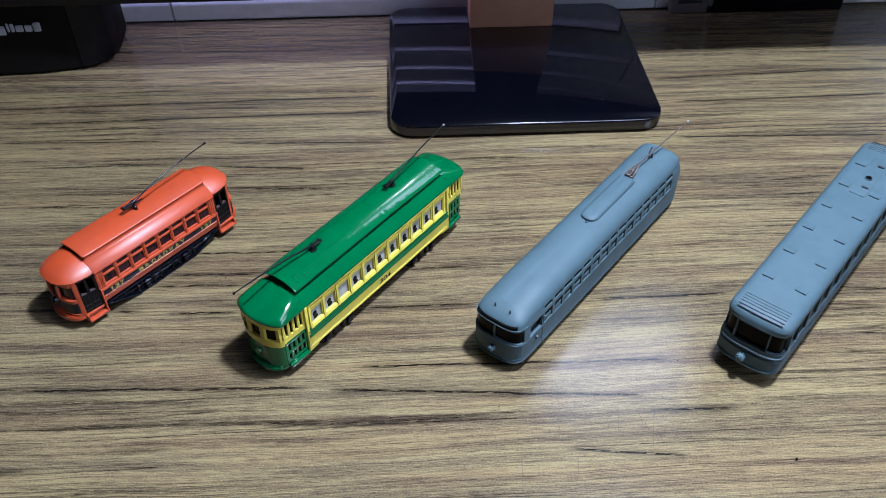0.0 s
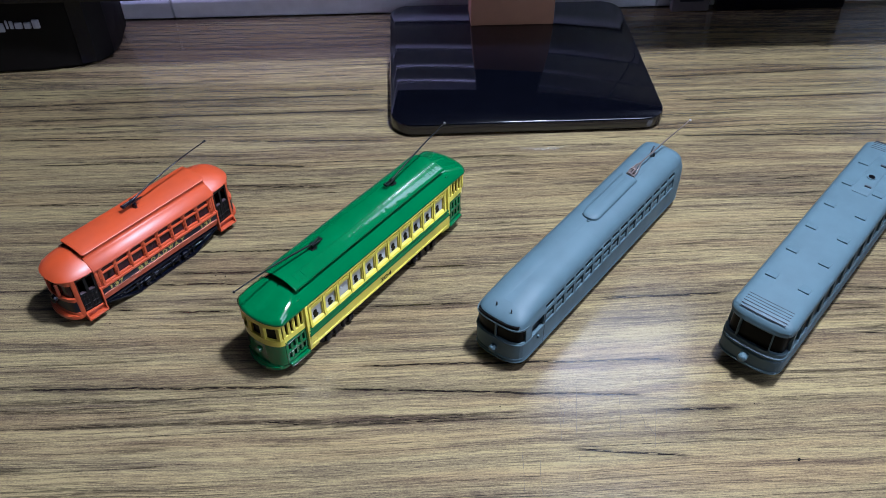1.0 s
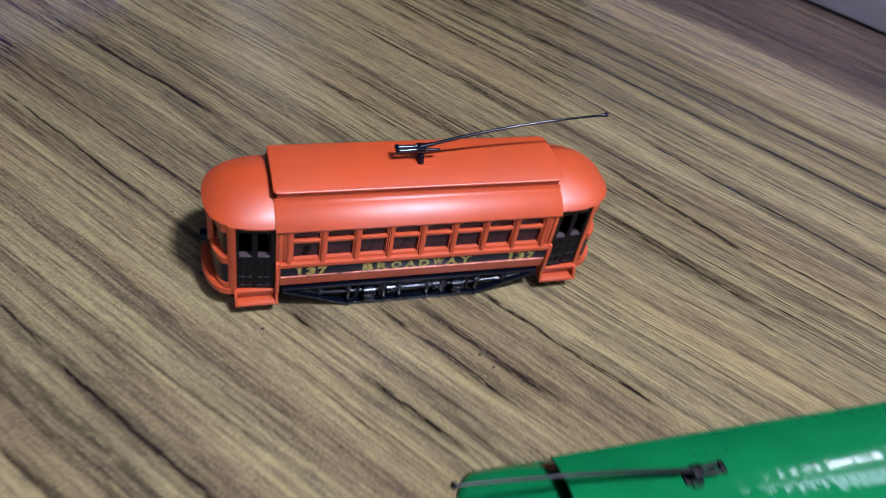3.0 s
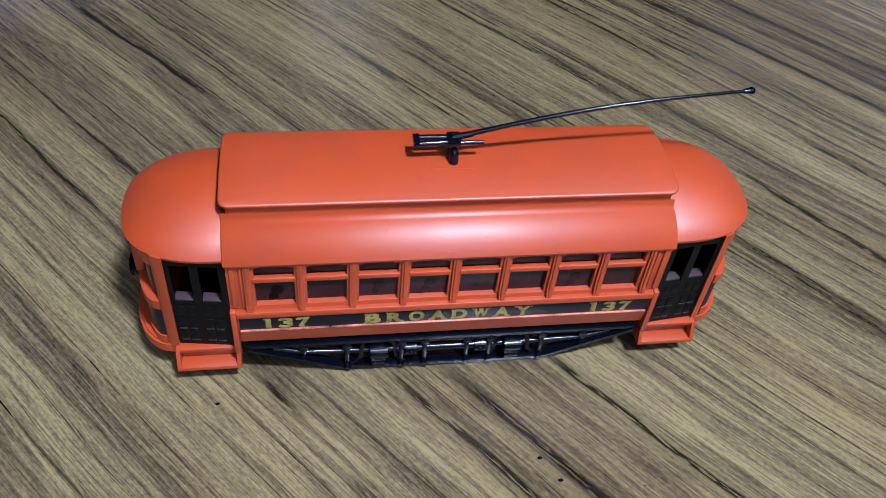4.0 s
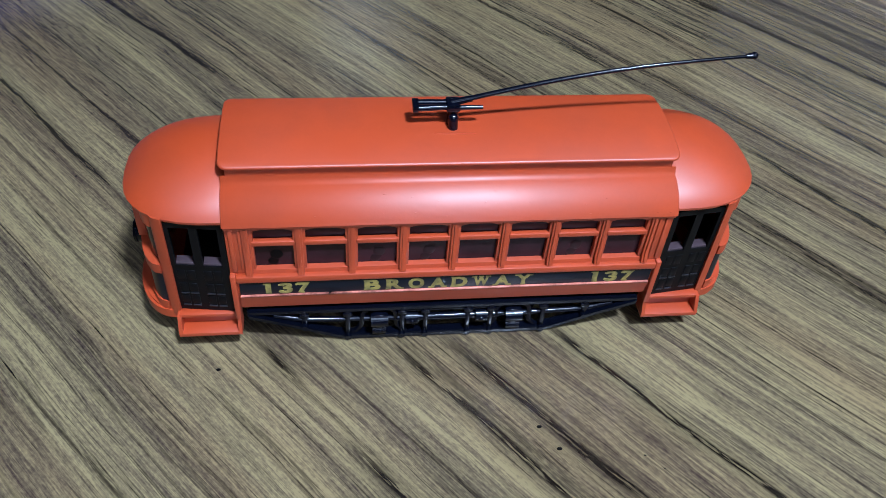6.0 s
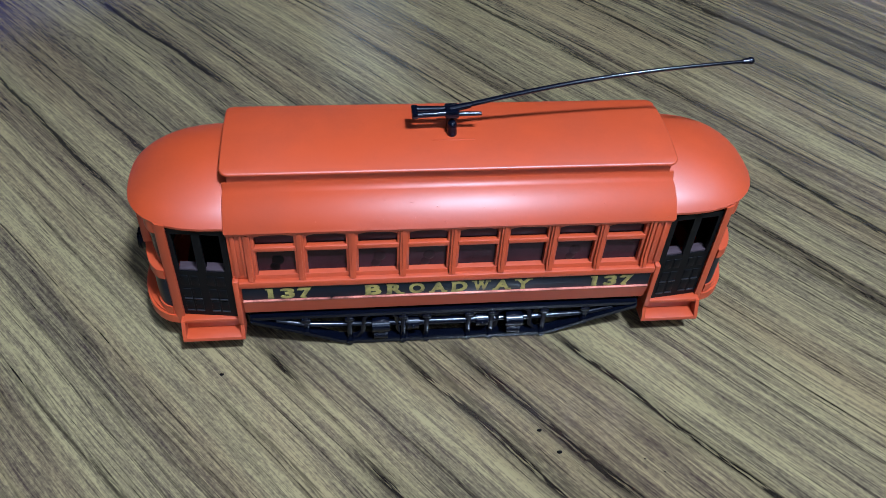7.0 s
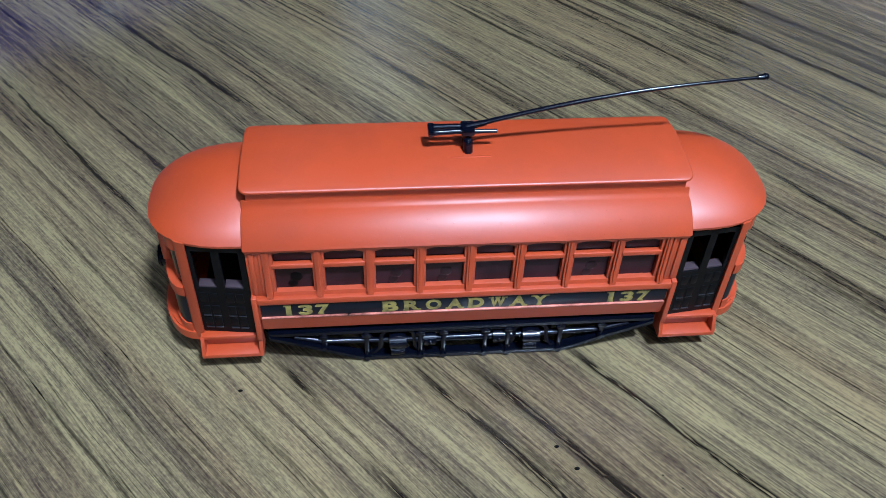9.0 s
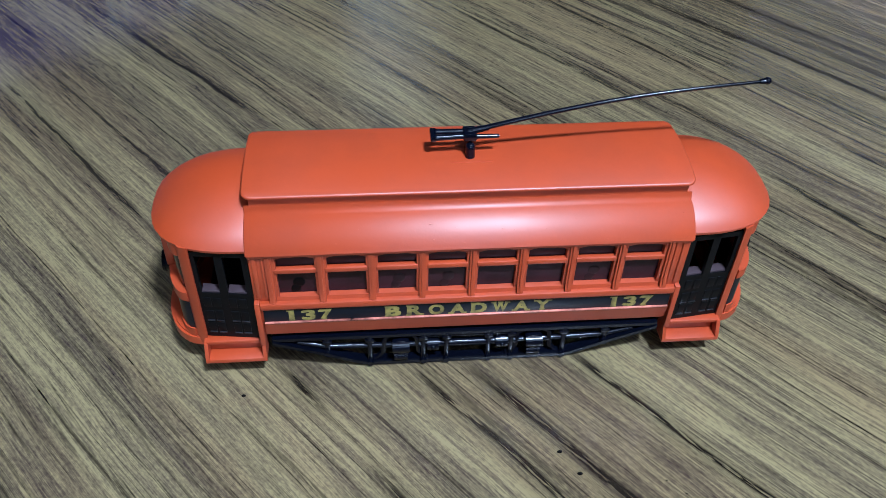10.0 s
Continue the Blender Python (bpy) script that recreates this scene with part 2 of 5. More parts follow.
pcloud.inputs["Scale"].default_value, pcloud.inputs["Detail"].default_value = 14.0, 2.0
pl.new(pco.outputs["Object"], psep.inputs[0]), pl.new(pco.outputs["Object"], pcloud.inputs["Vector"])
for socket, value in (("From Min", 0.24), ("From Max", 0.44), ("To Min", 0.6), ("To Max", 20.0)):
    pfade.inputs[socket].default_value = value
pl.new(psep.outputs["Z"], pfade.inputs["Value"])
pmul = pn.new("ShaderNodeMath")
pmul.operation = "MULTIPLY"
pl.new(pfade.outputs[0], pmul.inputs[0]), pl.new(pcloud.outputs["Fac"], pmul.inputs[1])
pl.new(pmul.outputs[0], pb.inputs["Emission Strength"])
# No window is known; added glow for the broad sheen on the orange roof.
M_WINDOW_FILL = glowing("window_fill_glow", (0.60, 0.70, 1.0, 1), 7.5)
M_DIFF_PANEL = glowing("ceiling_fill_glow", (0.66, 0.74, 1.0, 1), 8.5)
M_DIFF_COOL2 = glowing("slat_fill_glow", (0.55, 0.68, 1.0, 1), 3.0)

# ---- builders; thing sizes are in millimetres ----
def part(name, bm, mat, parent=None, label="", smooth=True, sharp=38):
    """Links a bmesh, given in millimetres, as one mesh object under a thing or a part."""
    bmesh.ops.scale(bm, vec=(0.001,) * 3, verts=bm.verts)
    bm.normal_update()
    for f in bm.faces:
        f.smooth = smooth
    for e in bm.edges:
        if len(e.link_faces) == 2 and e.calc_face_angle(0) > radians(sharp):
            e.smooth = False
    me = bpy.data.meshes.new(name)
    bm.to_mesh(me)
    bm.free()
    me.materials.append(mat)
    ob = new(name, me)
    if parent:
        ob.parent = parent
    if label:
        tagged(ob, label=label)
    return ob


def thing(name, label, category, m=None, group="", kind=""):
    ob = tagged(new(name), label, category, group, kind)
    ob.empty_display_size = 0.01
    if m is not None:
        ob.matrix_world = m
    return ob


def box(bm, x0, x1, y0, y1, z0, z1, bevel=0.0):
    g = bmesh.ops.create_cube(bm, size=1)["verts"]
    for v in g:
        v.co = Vector(((x0 + x1) / 2 + v.co.x * (x1 - x0), (y0 + y1) / 2 + v.co.y * (y1 - y0), (z0 + z1) / 2 + v.co.z * (z1 - z0)))
    if bevel:
        edges = list({e for v in g for e in v.link_edges})
        bmesh.ops.bevel(bm, geom=edges, offset=bevel, segments=2, profile=0.5, affect="EDGES")


def sbox(bm, s, x0, x1, y0, y1, z0, z1, bevel=0.0):
    """A box on the side s (-1 or 1) of a car, y0 to y1 measured outwards from the middle."""
    a, c = sorted((s * y0, s * y1))
    box(bm, x0, x1, a, c, z0, z1, bevel)


def cyl(bm, a, b, r0, r1=None, n=16, cap=True):
    a, b = Vector(a), Vector(b)
    q = (b - a).to_track_quat("Z", "Y").to_matrix()
    r1 = r0 if r1 is None else r1
    rings = []
    for c, r in ((a, r0), (b, r1)):
        rings.append([bm.verts.new(c + q @ Vector((r * math.cos(2 * math.pi * i / n), r * math.sin(2 * math.pi * i / n), 0))) for i in range(n)])
    for i in range(n):
        bm.faces.new((rings[0][i], rings[0][(i + 1) % n], rings[1][(i + 1) % n], rings[1][i]))
    if cap:
        bm.faces.new(rings[0][::-1]), bm.faces.new(rings[1])


def tube(bm, pts, r, n=8, r_end=None):
    pts = [Vector(p) for p in pts]
    rings = []
    for k, p in enumerate(pts):
        d = (pts[min(k + 1, len(pts) - 1)] - pts[max(k - 1, 0)]).normalized()
        q = d.to_track_quat("Z", "Y").to_matrix()
        rr = r if r_end is None else r + (r_end - r) * k / (len(pts) - 1)
        rings.append([bm.verts.new(p + q @ Vector((rr * math.cos(2 * math.pi * i / n), rr * math.sin(2 * math.pi * i / n), 0))) for i in range(n)])
    for a, b in zip(rings, rings[1:]):
        for i in range(n):
            bm.faces.new((a[i], a[(i + 1) % n], b[(i + 1) % n], b[i]))
    bm.faces.new(rings[0][::-1]), bm.faces.new(rings[-1])


def ball(bm, c, r, sx=1.0, sy=1.0, sz=1.0, u=12, v=8):
    bmesh.ops.create_uvsphere(bm, u_segments=u, v_segments=v, radius=r, matrix=Matrix.Translation(c) @ Matrix.Diagonal((sx, sy, sz, 1)))


def prism(bm, pts, axis, a, b):
    """A polygon of two coordinates drawn out along an axis from a to b."""
    def at(p, t):
        return {"x": (t, p[0], p[1]), "y": (p[0], t, p[1]), "z": (p[0], p[1], t)}[axis]
    lo, hi = [bm.verts.new(at(p, a)) for p in pts], [bm.verts.new(at(p, b)) for p in pts]
    k = len(pts)
    fs = [bm.faces.new(lo[::-1]), bm.faces.new(hi)]
    fs += [bm.faces.new((lo[i], lo[(i + 1) % k], hi[(i + 1) % k], hi[i])) for i in range(k)]
    bmesh.ops.recalc_face_normals(bm, faces=fs)


def outline(cols, half, bulge_a, bulge_b, power=2.5, n=12):
    """A car's plan: straight sides over the columns, an arched end at each side. Counter-clockwise from the first column of side -y."""
    pts = [(x, -half) for x in cols]
    for i in range(1, n):
        f = -math.pi / 2 + math.pi * i / n
        c, s = math.cos(f), math.sin(f)
        pts.append((cols[-1] + bulge_b * abs(c) ** (2 / power), half * math.copysign(abs(s) ** (2 / power), s)))
    pts += [(x, half) for x in reversed(cols)]
    for i in range(1, n):
        f = math.pi / 2 + math.pi * i / n
        c, s = math.cos(f), math.sin(f)
        pts.append((cols[0] - bulge_a * abs(c) ** (2 / power), half * math.copysign(abs(s) ** (2 / power), s)))
    return pts


def ring_loft(bm, cols, rings, n=12, top=True, bottom=True):
    """Rings of (z, half width, bulge a, bulge b, power); returns the faces by (ring, column)."""
    levels = []
    for z, half, ba, bb, power in rings:
        levels.append([bm.verts.new((x, y, z)) for x, y in outline(cols, half, ba, bb, power, n)])
    k = len(levels[0])
    faces = {}
    for r, (lo, hi) in enumerate(zip(levels, levels[1:])):
        for i in range(k):
            faces[r, i] = bm.faces.new((lo[i], lo[(i + 1) % k], hi[(i + 1) % k], hi[i]))
    if bottom:
        bm.faces.new(levels[0][::-1])
    if top:
        bm.faces.new(levels[-1])
    return faces


def lettering(text, width, height, bold=0.012):
    """Raised print in the built-in font, width by height millimetres, from the lower left, facing -y; grows 0.05 out."""
    cu = bpy.data.curves.new("print", "FONT")
    cu.body, cu.extrude, cu.offset = text, 0.0, bold
    cu.resolution_u = 3
    ob = new("print", cu)
    me = bpy.data.meshes.new_from_object(ob.evaluated_get(bpy.context.evaluated_depsgraph_get()))
    bpy.data.objects.remove(ob)
    bm = bmesh.new()
    bm.from_mesh(me)
    bpy.data.meshes.remove(me), bpy.data.curves.remove(cu)
    xs, ys = [v.co.x for v in bm.verts], [v.co.y for v in bm.verts]
    x0, x1, y0, y1 = min(xs), max(xs), min(ys), max(ys)
    for v in bm.verts:
        v.co = Vector(((v.co.x - x0) / (x1 - x0) * width, 0, (v.co.y - y0) / (y1 - y0) * height))
    out = bmesh.ops.extrude_face_region(bm, geom=list(bm.faces))["geom"]
    for v in out:
        if isinstance(v, bmesh.types.BMVert):
            v.co.y -= 0.06
    bmesh.ops.recalc_face_normals(bm, faces=bm.faces)
    return bm


def turn_z(bm, half):
    """Turns a mesh half a turn about z, for the other side of a car."""
    if half:
        bmesh.ops.rotate(bm, verts=bm.verts, cent=(0, 0, 0), matrix=Matrix.Rotation(math.pi, 3, "Z"))


DESK = pose(0, 0, 0, 0, 0, -49.4)

def pane_from(bm, faces, inset, depth):
    """Sinks a group of neighbouring faces into the shell and returns the sunk panes as a mesh of their own."""
    bmesh.ops.inset_region(bm, faces=faces, thickness=inset, depth=0, use_even_offset=True)
    bm.normal_update()
    bmesh.ops.inset_region(bm, faces=faces, thickness=0.01, depth=-depth, use_even_offset=True)
    out = bmesh.new()
    made = {}
    for f in faces:
        for v in f.verts:
            if v not in made:
                made[v] = out.verts.new(v.co)
        out.faces.new([made[v] for v in f.verts])
    bmesh.ops.delete(bm, geom=faces, context="FACES_ONLY")
    return out


def pole_on(parent, base, tip, mat, head, bow=1.0, side=0.0, r=0.42, foot=2.2, name="trolley_pole"):
    """A sprung trolley pole: foot, spring frame, bowed pole and head; base and tip in the car's millimetres."""
    p = tagged(new(name), "thin trolley pole on a sprung roof base")
    p.parent = parent
    bx, by, bz = base
    d = 1 if tip[0] > bx else -1
    bm = bmesh.new()
    cyl(bm, (bx, by, bz - foot), (bx, by, bz), 1.3, 1.0, 12)
    box(bm, bx - 2.0, bx + 2.0, by - 1.5, by + 1.5, bz - foot, bz - foot + 0.7, 0.2)
    part("pivot_foot", bm, mat, p)
    bm = bmesh.new()
    for y in (-0.9, 0.9):
        cyl(bm, (bx - d * 5.4, by + y, bz + 0.5), (bx + d * 1.0, by + y * 0.7, bz + 0.4), 0.55, 0.5, 8)
    box(bm, bx - d * 5.6 - 0.5, bx - d * 5.6 + 0.7, by - 1.4, by + 1.4, bz, bz + 1.2, 0.2)
    box(bm, bx - 1.2, bx + 1.2, by - 1.4, by + 1.4, bz - 0.2, bz + 1.3, 0.3)
    pts = [(bx + 1.3 * math.cos(a), by - 1.6 - 0.8 * math.sin(a), bz - 0.6 - 1.0 * math.sin(a)) for a in [math.pi * i / 8 for i in range(9)]]
    tube(bm, pts, 0.18, 6)
    part("spring_base", bm, mat, p)
    bm = bmesh.new()
    a, b = Vector((bx, by, bz + 0.9)), Vector(tip)
    pts = []
    for k in range(17):
        f = k / 16
        q = a.lerp(b, f)
        q.z += bow * math.sin(math.pi * f)
        pts.append(q)
    tube(bm, pts, r, 8, r * 0.65)
    part("pole", bm, mat, p)
    bm = bmesh.new()
    ball(bm, tip, 0.75)
    part("pole_head", bm, head, p)
    return p


# ---- room and desk (desk frame: u along the wall, v towards it, in millimetres) ----
def slab(name, x0, x1, y0, y1, z0, z1, mat, label, category, bevel=0.0):
    bm = bmesh.new()
    box(bm, x0, x1, y0, y1, z0, z1, bevel)
    ob = part(name, bm, mat, None, "", smooth=bool(bevel))
    ob.matrix_world = DESK
    return tagged(ob, label, category, kind="structure")


slab("floor", -1600, 1900, -2200, 340, -800, -745, M_FLOOR, "dull brown floor under the desk", "floor")
slab("ceiling", -1600, 1900, -2200, 340, 1800, 1860, M_CEIL, "plain dim grey painted ceiling", "ceiling")
slab("wall_back", -1600, 1900, 330, 400, -745, 1800, M_WALL, "plain dark grey painted wall behind the desk", "wall")
slab("wall_left", -1660, -1600, -2200, 330, -745, 1800, M_WALL, "plain dark grey painted wall of the room", "wall")


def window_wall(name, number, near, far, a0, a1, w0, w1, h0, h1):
    """A wall with one opening and an added fill window in it; near and far are its faces, a0 to a1 its length, w0 to w1
    and h0 to h1 the opening.
    """
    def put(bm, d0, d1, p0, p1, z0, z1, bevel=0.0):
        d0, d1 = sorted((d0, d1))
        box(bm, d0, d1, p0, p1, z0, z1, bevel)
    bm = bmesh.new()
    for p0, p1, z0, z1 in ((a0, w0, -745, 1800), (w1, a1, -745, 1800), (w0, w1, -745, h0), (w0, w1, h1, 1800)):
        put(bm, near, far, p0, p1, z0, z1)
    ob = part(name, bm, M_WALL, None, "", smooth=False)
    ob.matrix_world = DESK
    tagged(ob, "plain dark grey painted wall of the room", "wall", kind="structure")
    win = thing("window_%d" % number, "unseen window added as a broad cool fill", "window", DESK, kind="structure")
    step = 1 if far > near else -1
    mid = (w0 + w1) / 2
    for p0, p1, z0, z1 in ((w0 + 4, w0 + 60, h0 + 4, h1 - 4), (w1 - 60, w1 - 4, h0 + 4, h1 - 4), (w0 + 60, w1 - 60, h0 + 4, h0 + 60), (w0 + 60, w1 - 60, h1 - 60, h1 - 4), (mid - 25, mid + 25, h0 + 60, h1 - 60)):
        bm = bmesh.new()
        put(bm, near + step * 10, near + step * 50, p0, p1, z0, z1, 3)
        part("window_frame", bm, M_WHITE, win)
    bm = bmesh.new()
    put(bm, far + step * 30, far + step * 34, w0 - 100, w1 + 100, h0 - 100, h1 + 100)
    part("fill_sheet", bm, M_WINDOW_FILL, win, "glowing sheet outside, added as broad fill", smooth=False)


# Window out of view, added to lay a broad sheen on the orange roof.
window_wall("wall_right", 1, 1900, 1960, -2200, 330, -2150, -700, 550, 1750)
slab("wall_front", -1600, 1900, -2260, -2200, -745, 1800, M_WALL, "plain dark grey painted wall of the room", "wall")

desk = thing("desk", "brown teak-grained laminate desk with dark streaks", "desk", DESK)
bm = bmesh.new()
box(bm, -420, 1000, -420, 326, -28, 0, 1.5)
part("desktop", bm, M_WOOD, desk)
for u in (-380, 940):
    for v in (-370, 280):
        bm = bmesh.new()
        box(bm, u - 25, u + 25, v - 25, v + 25, -745, -28, 2)
        part("leg", bm, M_WOOD, desk)

# slatted pale panel standing on the desk along the wall
panel = thing("slatted_wall_panel", "pale off-white horizontal slats along the wall", "wall panel", DESK, kind="structure")
for k, z in enumerate((0.0, 23.0, 53.0, 83.0, 113.0, 143.0)):
    h = 22.8 if k == 0 else 29.8
    for a, b in ((-420, -42), (-41, 380), (381, 1000)):
        bm = bmesh.new()
        prism(bm, [(327, z + 0.2), (311, z + 0.2), (309.4, z + 1.6), (308.2, z + h * 0.35), (307.0, z + h * 0.66), (307.0, z + h * 0.8), (308.6, z + h * 0.92), (313.5, z + h), (327, z + h)], "x", a, b - 0.8)
        part("slat", bm, M_WHITE, panel)

# ---- monitor ----
monitor = thing("monitor", "black monitor on a glossy square base with a brown column", "monitor", DESK)


def rounded_plate(bm, u0, u1, v0, v1, r, z0, z1, lip=1.6, n=8):
    def ring(d, z):
        out = []
        for cx, cy, a0 in ((u1 - r, v0 + r, -90), (u1 - r, v1 - r, 0), (u0 + r, v1 - r, 90), (u0 + r, v0 + r, 180)):
            for i in range(n + 1):
                a = radians(a0 + 90 * i / n)
                out.append(bm.verts.new((cx + (r - d) * math.cos(a), cy + (r - d) * math.sin(a), z)))
        return out
    rs = [ring(lip, z0), ring(0, z0 + lip), ring(0, z1 - lip), ring(lip * 0.3, z1 - lip * 0.3), ring(lip, z1)]
    k = len(rs[0])
    for lo, hi in zip(rs, rs[1:]):
        for i in range(k):
            bm.faces.new((lo[i], lo[(i + 1) % k], hi[(i + 1) % k], hi[i]))
    bm.faces.new(rs[0][::-1]), bm.faces.new(rs[-1])


bm = bmesh.new()
rounded_plate(bm, 145, 343, 121, 303, 17, 1.5, 11)
part("base", bm, M_GLOSSBLACK, monitor, "glossy black rounded-square base plate")
for u in (170, 318):
    for v in (146, 280):
        bm = bmesh.new()
        cyl(bm, (u, v, 0), (u, v, 1.6), 7)
        part("rubber_foot", bm, M_BLACK, monitor)
bm = bmesh.new()
box(bm, 212, 281, 263, 292, 11, 55, 0.6)
part("column", bm, M_COPPER, monitor, "brown satin foot of the column")
bm = bmesh.new()
box(bm, 213, 280, 264, 291, 55, 150.5, 0.6)
part("column_middle", bm, M_BLACK, monitor)
bm = bmesh.new()
box(bm, 222, 271, 237, 290, 151, 300, 0.8)
part("column_top", bm, M_BLACK, monitor)
bm = bmesh.new()
box(bm, -155, 645, 203, 237, 68, 516, 4)
part("screen_housing", bm, M_BLACK, monitor)
bm = bmesh.new()
box(bm, -145, 635, 202.2, 203.4, 83, 506, 0.2)
screen = part("screen", bm, M_SCREEN, monitor, "dark screen, switched on")
bm = bmesh.new()
prism(bm, [(345, 250), (440, 250), (468, 495), (276, 495)], "y", 201.5, 202.1)
part("lit_picture", bm, M_PICTURE, screen, "bright pale blue picture on the screen", smooth=False)

# ---- added light strip over the slats, out of view ----
strip = thing("fill_strip", "unseen cool fill strip over the pale slats, lit", "light strip", DESK)
bm = bmesh.new()
box(bm, -152, 232, 307, 326, 173.2, 198, 1)
box(bm, -152, 232, 292, 308, 193.5, 198, 1)
part("profile", bm, M_BLACK, strip)
bm = bmesh.new()
box(bm, -150, 230, 294.5, 302.5, 190.8, 193.3, 0.6)
part("diffuser", bm, M_DIFF_COOL2, strip, "cool white fill strip, lit")

# ---- loudspeaker ----
speaker = thing("loudspeaker", "black desktop loudspeaker with a rounded front", "loudspeaker", DESK)
bm = bmesh.new()
prof = [(-226, 296), (-226, 240), (-222, 230), (-205, 226), (-165, 224.5), (-130, 226), (-104, 231), (-88, 238), (-79, 249), (-77, 262), (-80, 296)]
prism(bm, prof, "z", 0.8, 215)
bmesh.ops.bevel(bm, geom=[e for e in bm.edges if abs(e.verts[0].co.z - e.verts[1].co.z) < 0.1], offset=2.5, segments=3, affect="EDGES")
part("shell", bm, M_SPEAKER, speaker, sharp=30)
bm = bmesh.new()
prism(bm, [(-100, 231.6), (-90, 236.2), (-89.2, 235.4), (-99.4, 230.8)], "z", 4, 212)
part("trim_strip", bm, M_BLACK, speaker)
for u, w, z0, z1 in ((-166, 4.4, 38.5, 44), (-160.6, 5.4, 38.5, 43.5), (-152.5, 5.6, 36, 43.5), (-145.2, 1.6, 38.5, 45.5), (-142.4, 2.6, 38.5, 45), (-138.6, 5.4, 38.5, 43.5), (-131.6, 5.0, 38.5, 43.5), (-125.2, 5.2, 38.5, 45.5)):
    bm = bmesh.new()
    box(bm, u, u + w, 224.2, 226.6, z0, z1, 0.6)
    part("logo_bar", bm, M_LOGO, speaker)

# ---- purple box ----
pack = thing("flat_box", "flat box with glossy purple-blue sides and a taupe top", "box", DESK)
bm = bmesh.new()
box(bm, -370, -219, -70, 118, 0.3, 17, 1.0)
part("sleeve", bm, M_PURPLE, pack, "glossy purple-blue sleeve")
bm = bmesh.new()
box(bm, -369, -220, -69, 117, 17, 19.5, 0.5)
part("lid_edge", bm, M_NAVY, pack)
bm = bmesh.new()
box(bm, -367, -222.5, -67, 115, 19.5, 20.3, 0.3)
part("lid", bm, M_TAUPE, pack, "matt taupe lid")
# pale bars painted as highlights on the glossy side
for v, w in ((60, 6.5), (30, 3), (36, 2.5)):
    bm = bmesh.new()
    box(bm, -218.9, -218.4, v, v + w, 3, 14, 0.1)
    part("highlight_bar", bm, M_LOGO, pack)

# ---- low dark things by the wall ----
for name, label, cat, u0, u1, h, mat in (
    ("router", "dark low plastic box by the wall", "router", 430, 545, 30, M_BLACK),
    ("adapter", "small grey plastic adapter by the wall", "adapter", 391, 424, 22, M_TAUPE),
):
    t = thing(name, label, cat, DESK)
    bm = bmesh.new()
    box(bm, u0, u1, 299, 306, 0, h, 1.5)
    part("casing", bm, mat, t)
    bm = bmesh.new()
    box(bm, u0 + 6, u1 - 6, 298.4, 299.1, h * 0.45, h * 0.6, 0.1)
    part("vent_slot", bm, M_NAVY, t)

# ---- lamps ----
# Panel out of view, added for the cool sheen on the orange roof.
panel_lamp = thing("ceiling_fill", "unseen square ceiling panel added as cool fill, lit", "ceiling light", DESK)
bm = bmesh.new()
for u0, u1, v0, v1 in ((620, 650, -972, -112), (1450, 1480, -972, -112), (650, 1450, -972, -942), (650, 1450, -142, -112)):
    box(bm, u0, u1, v0, v1, 1775, 1799, 3)
part("frame", bm, M_WHITE, panel_lamp)
bm = bmesh.new()
box(bm, 652, 1448, -940, -144, 1786, 1798, 1)
part("diffuser", bm, M_DIFF_PANEL, panel_lamp, "softly glowing diffuser")
hang = facing(KEY, (0.10, -0.15, 0))
lamp = thing("pendant_lamp", "small rectangular white pendant light on a cord, lit", "pendant light", hang)
bm = bmesh.new()
box(bm, -46, 46, -36, 36, 8, 30, 4)
part("housing", bm, M_CEIL, lamp)
bm = bmesh.new()
box(bm, -38, 38, -28, 28, 3, 7.6, 1)
part("diffuser", bm, M_DIFF_WARM, lamp, "glowing white diffuser")
bm = bmesh.new()
cyl(bm, (0, 0, 28), hang.inverted().to_3x3() @ Vector((0, 0, 1038)), 2.5)
part("cord", bm, M_BLACK, lamp)

# ---- orange trolley ----
orange = thing("trolley_model", "orange plastic trolley car with dark lettered side band", "model trolley", pose(0, 0, 0), group="model streetcars on the desk")
EAVE = 33.4


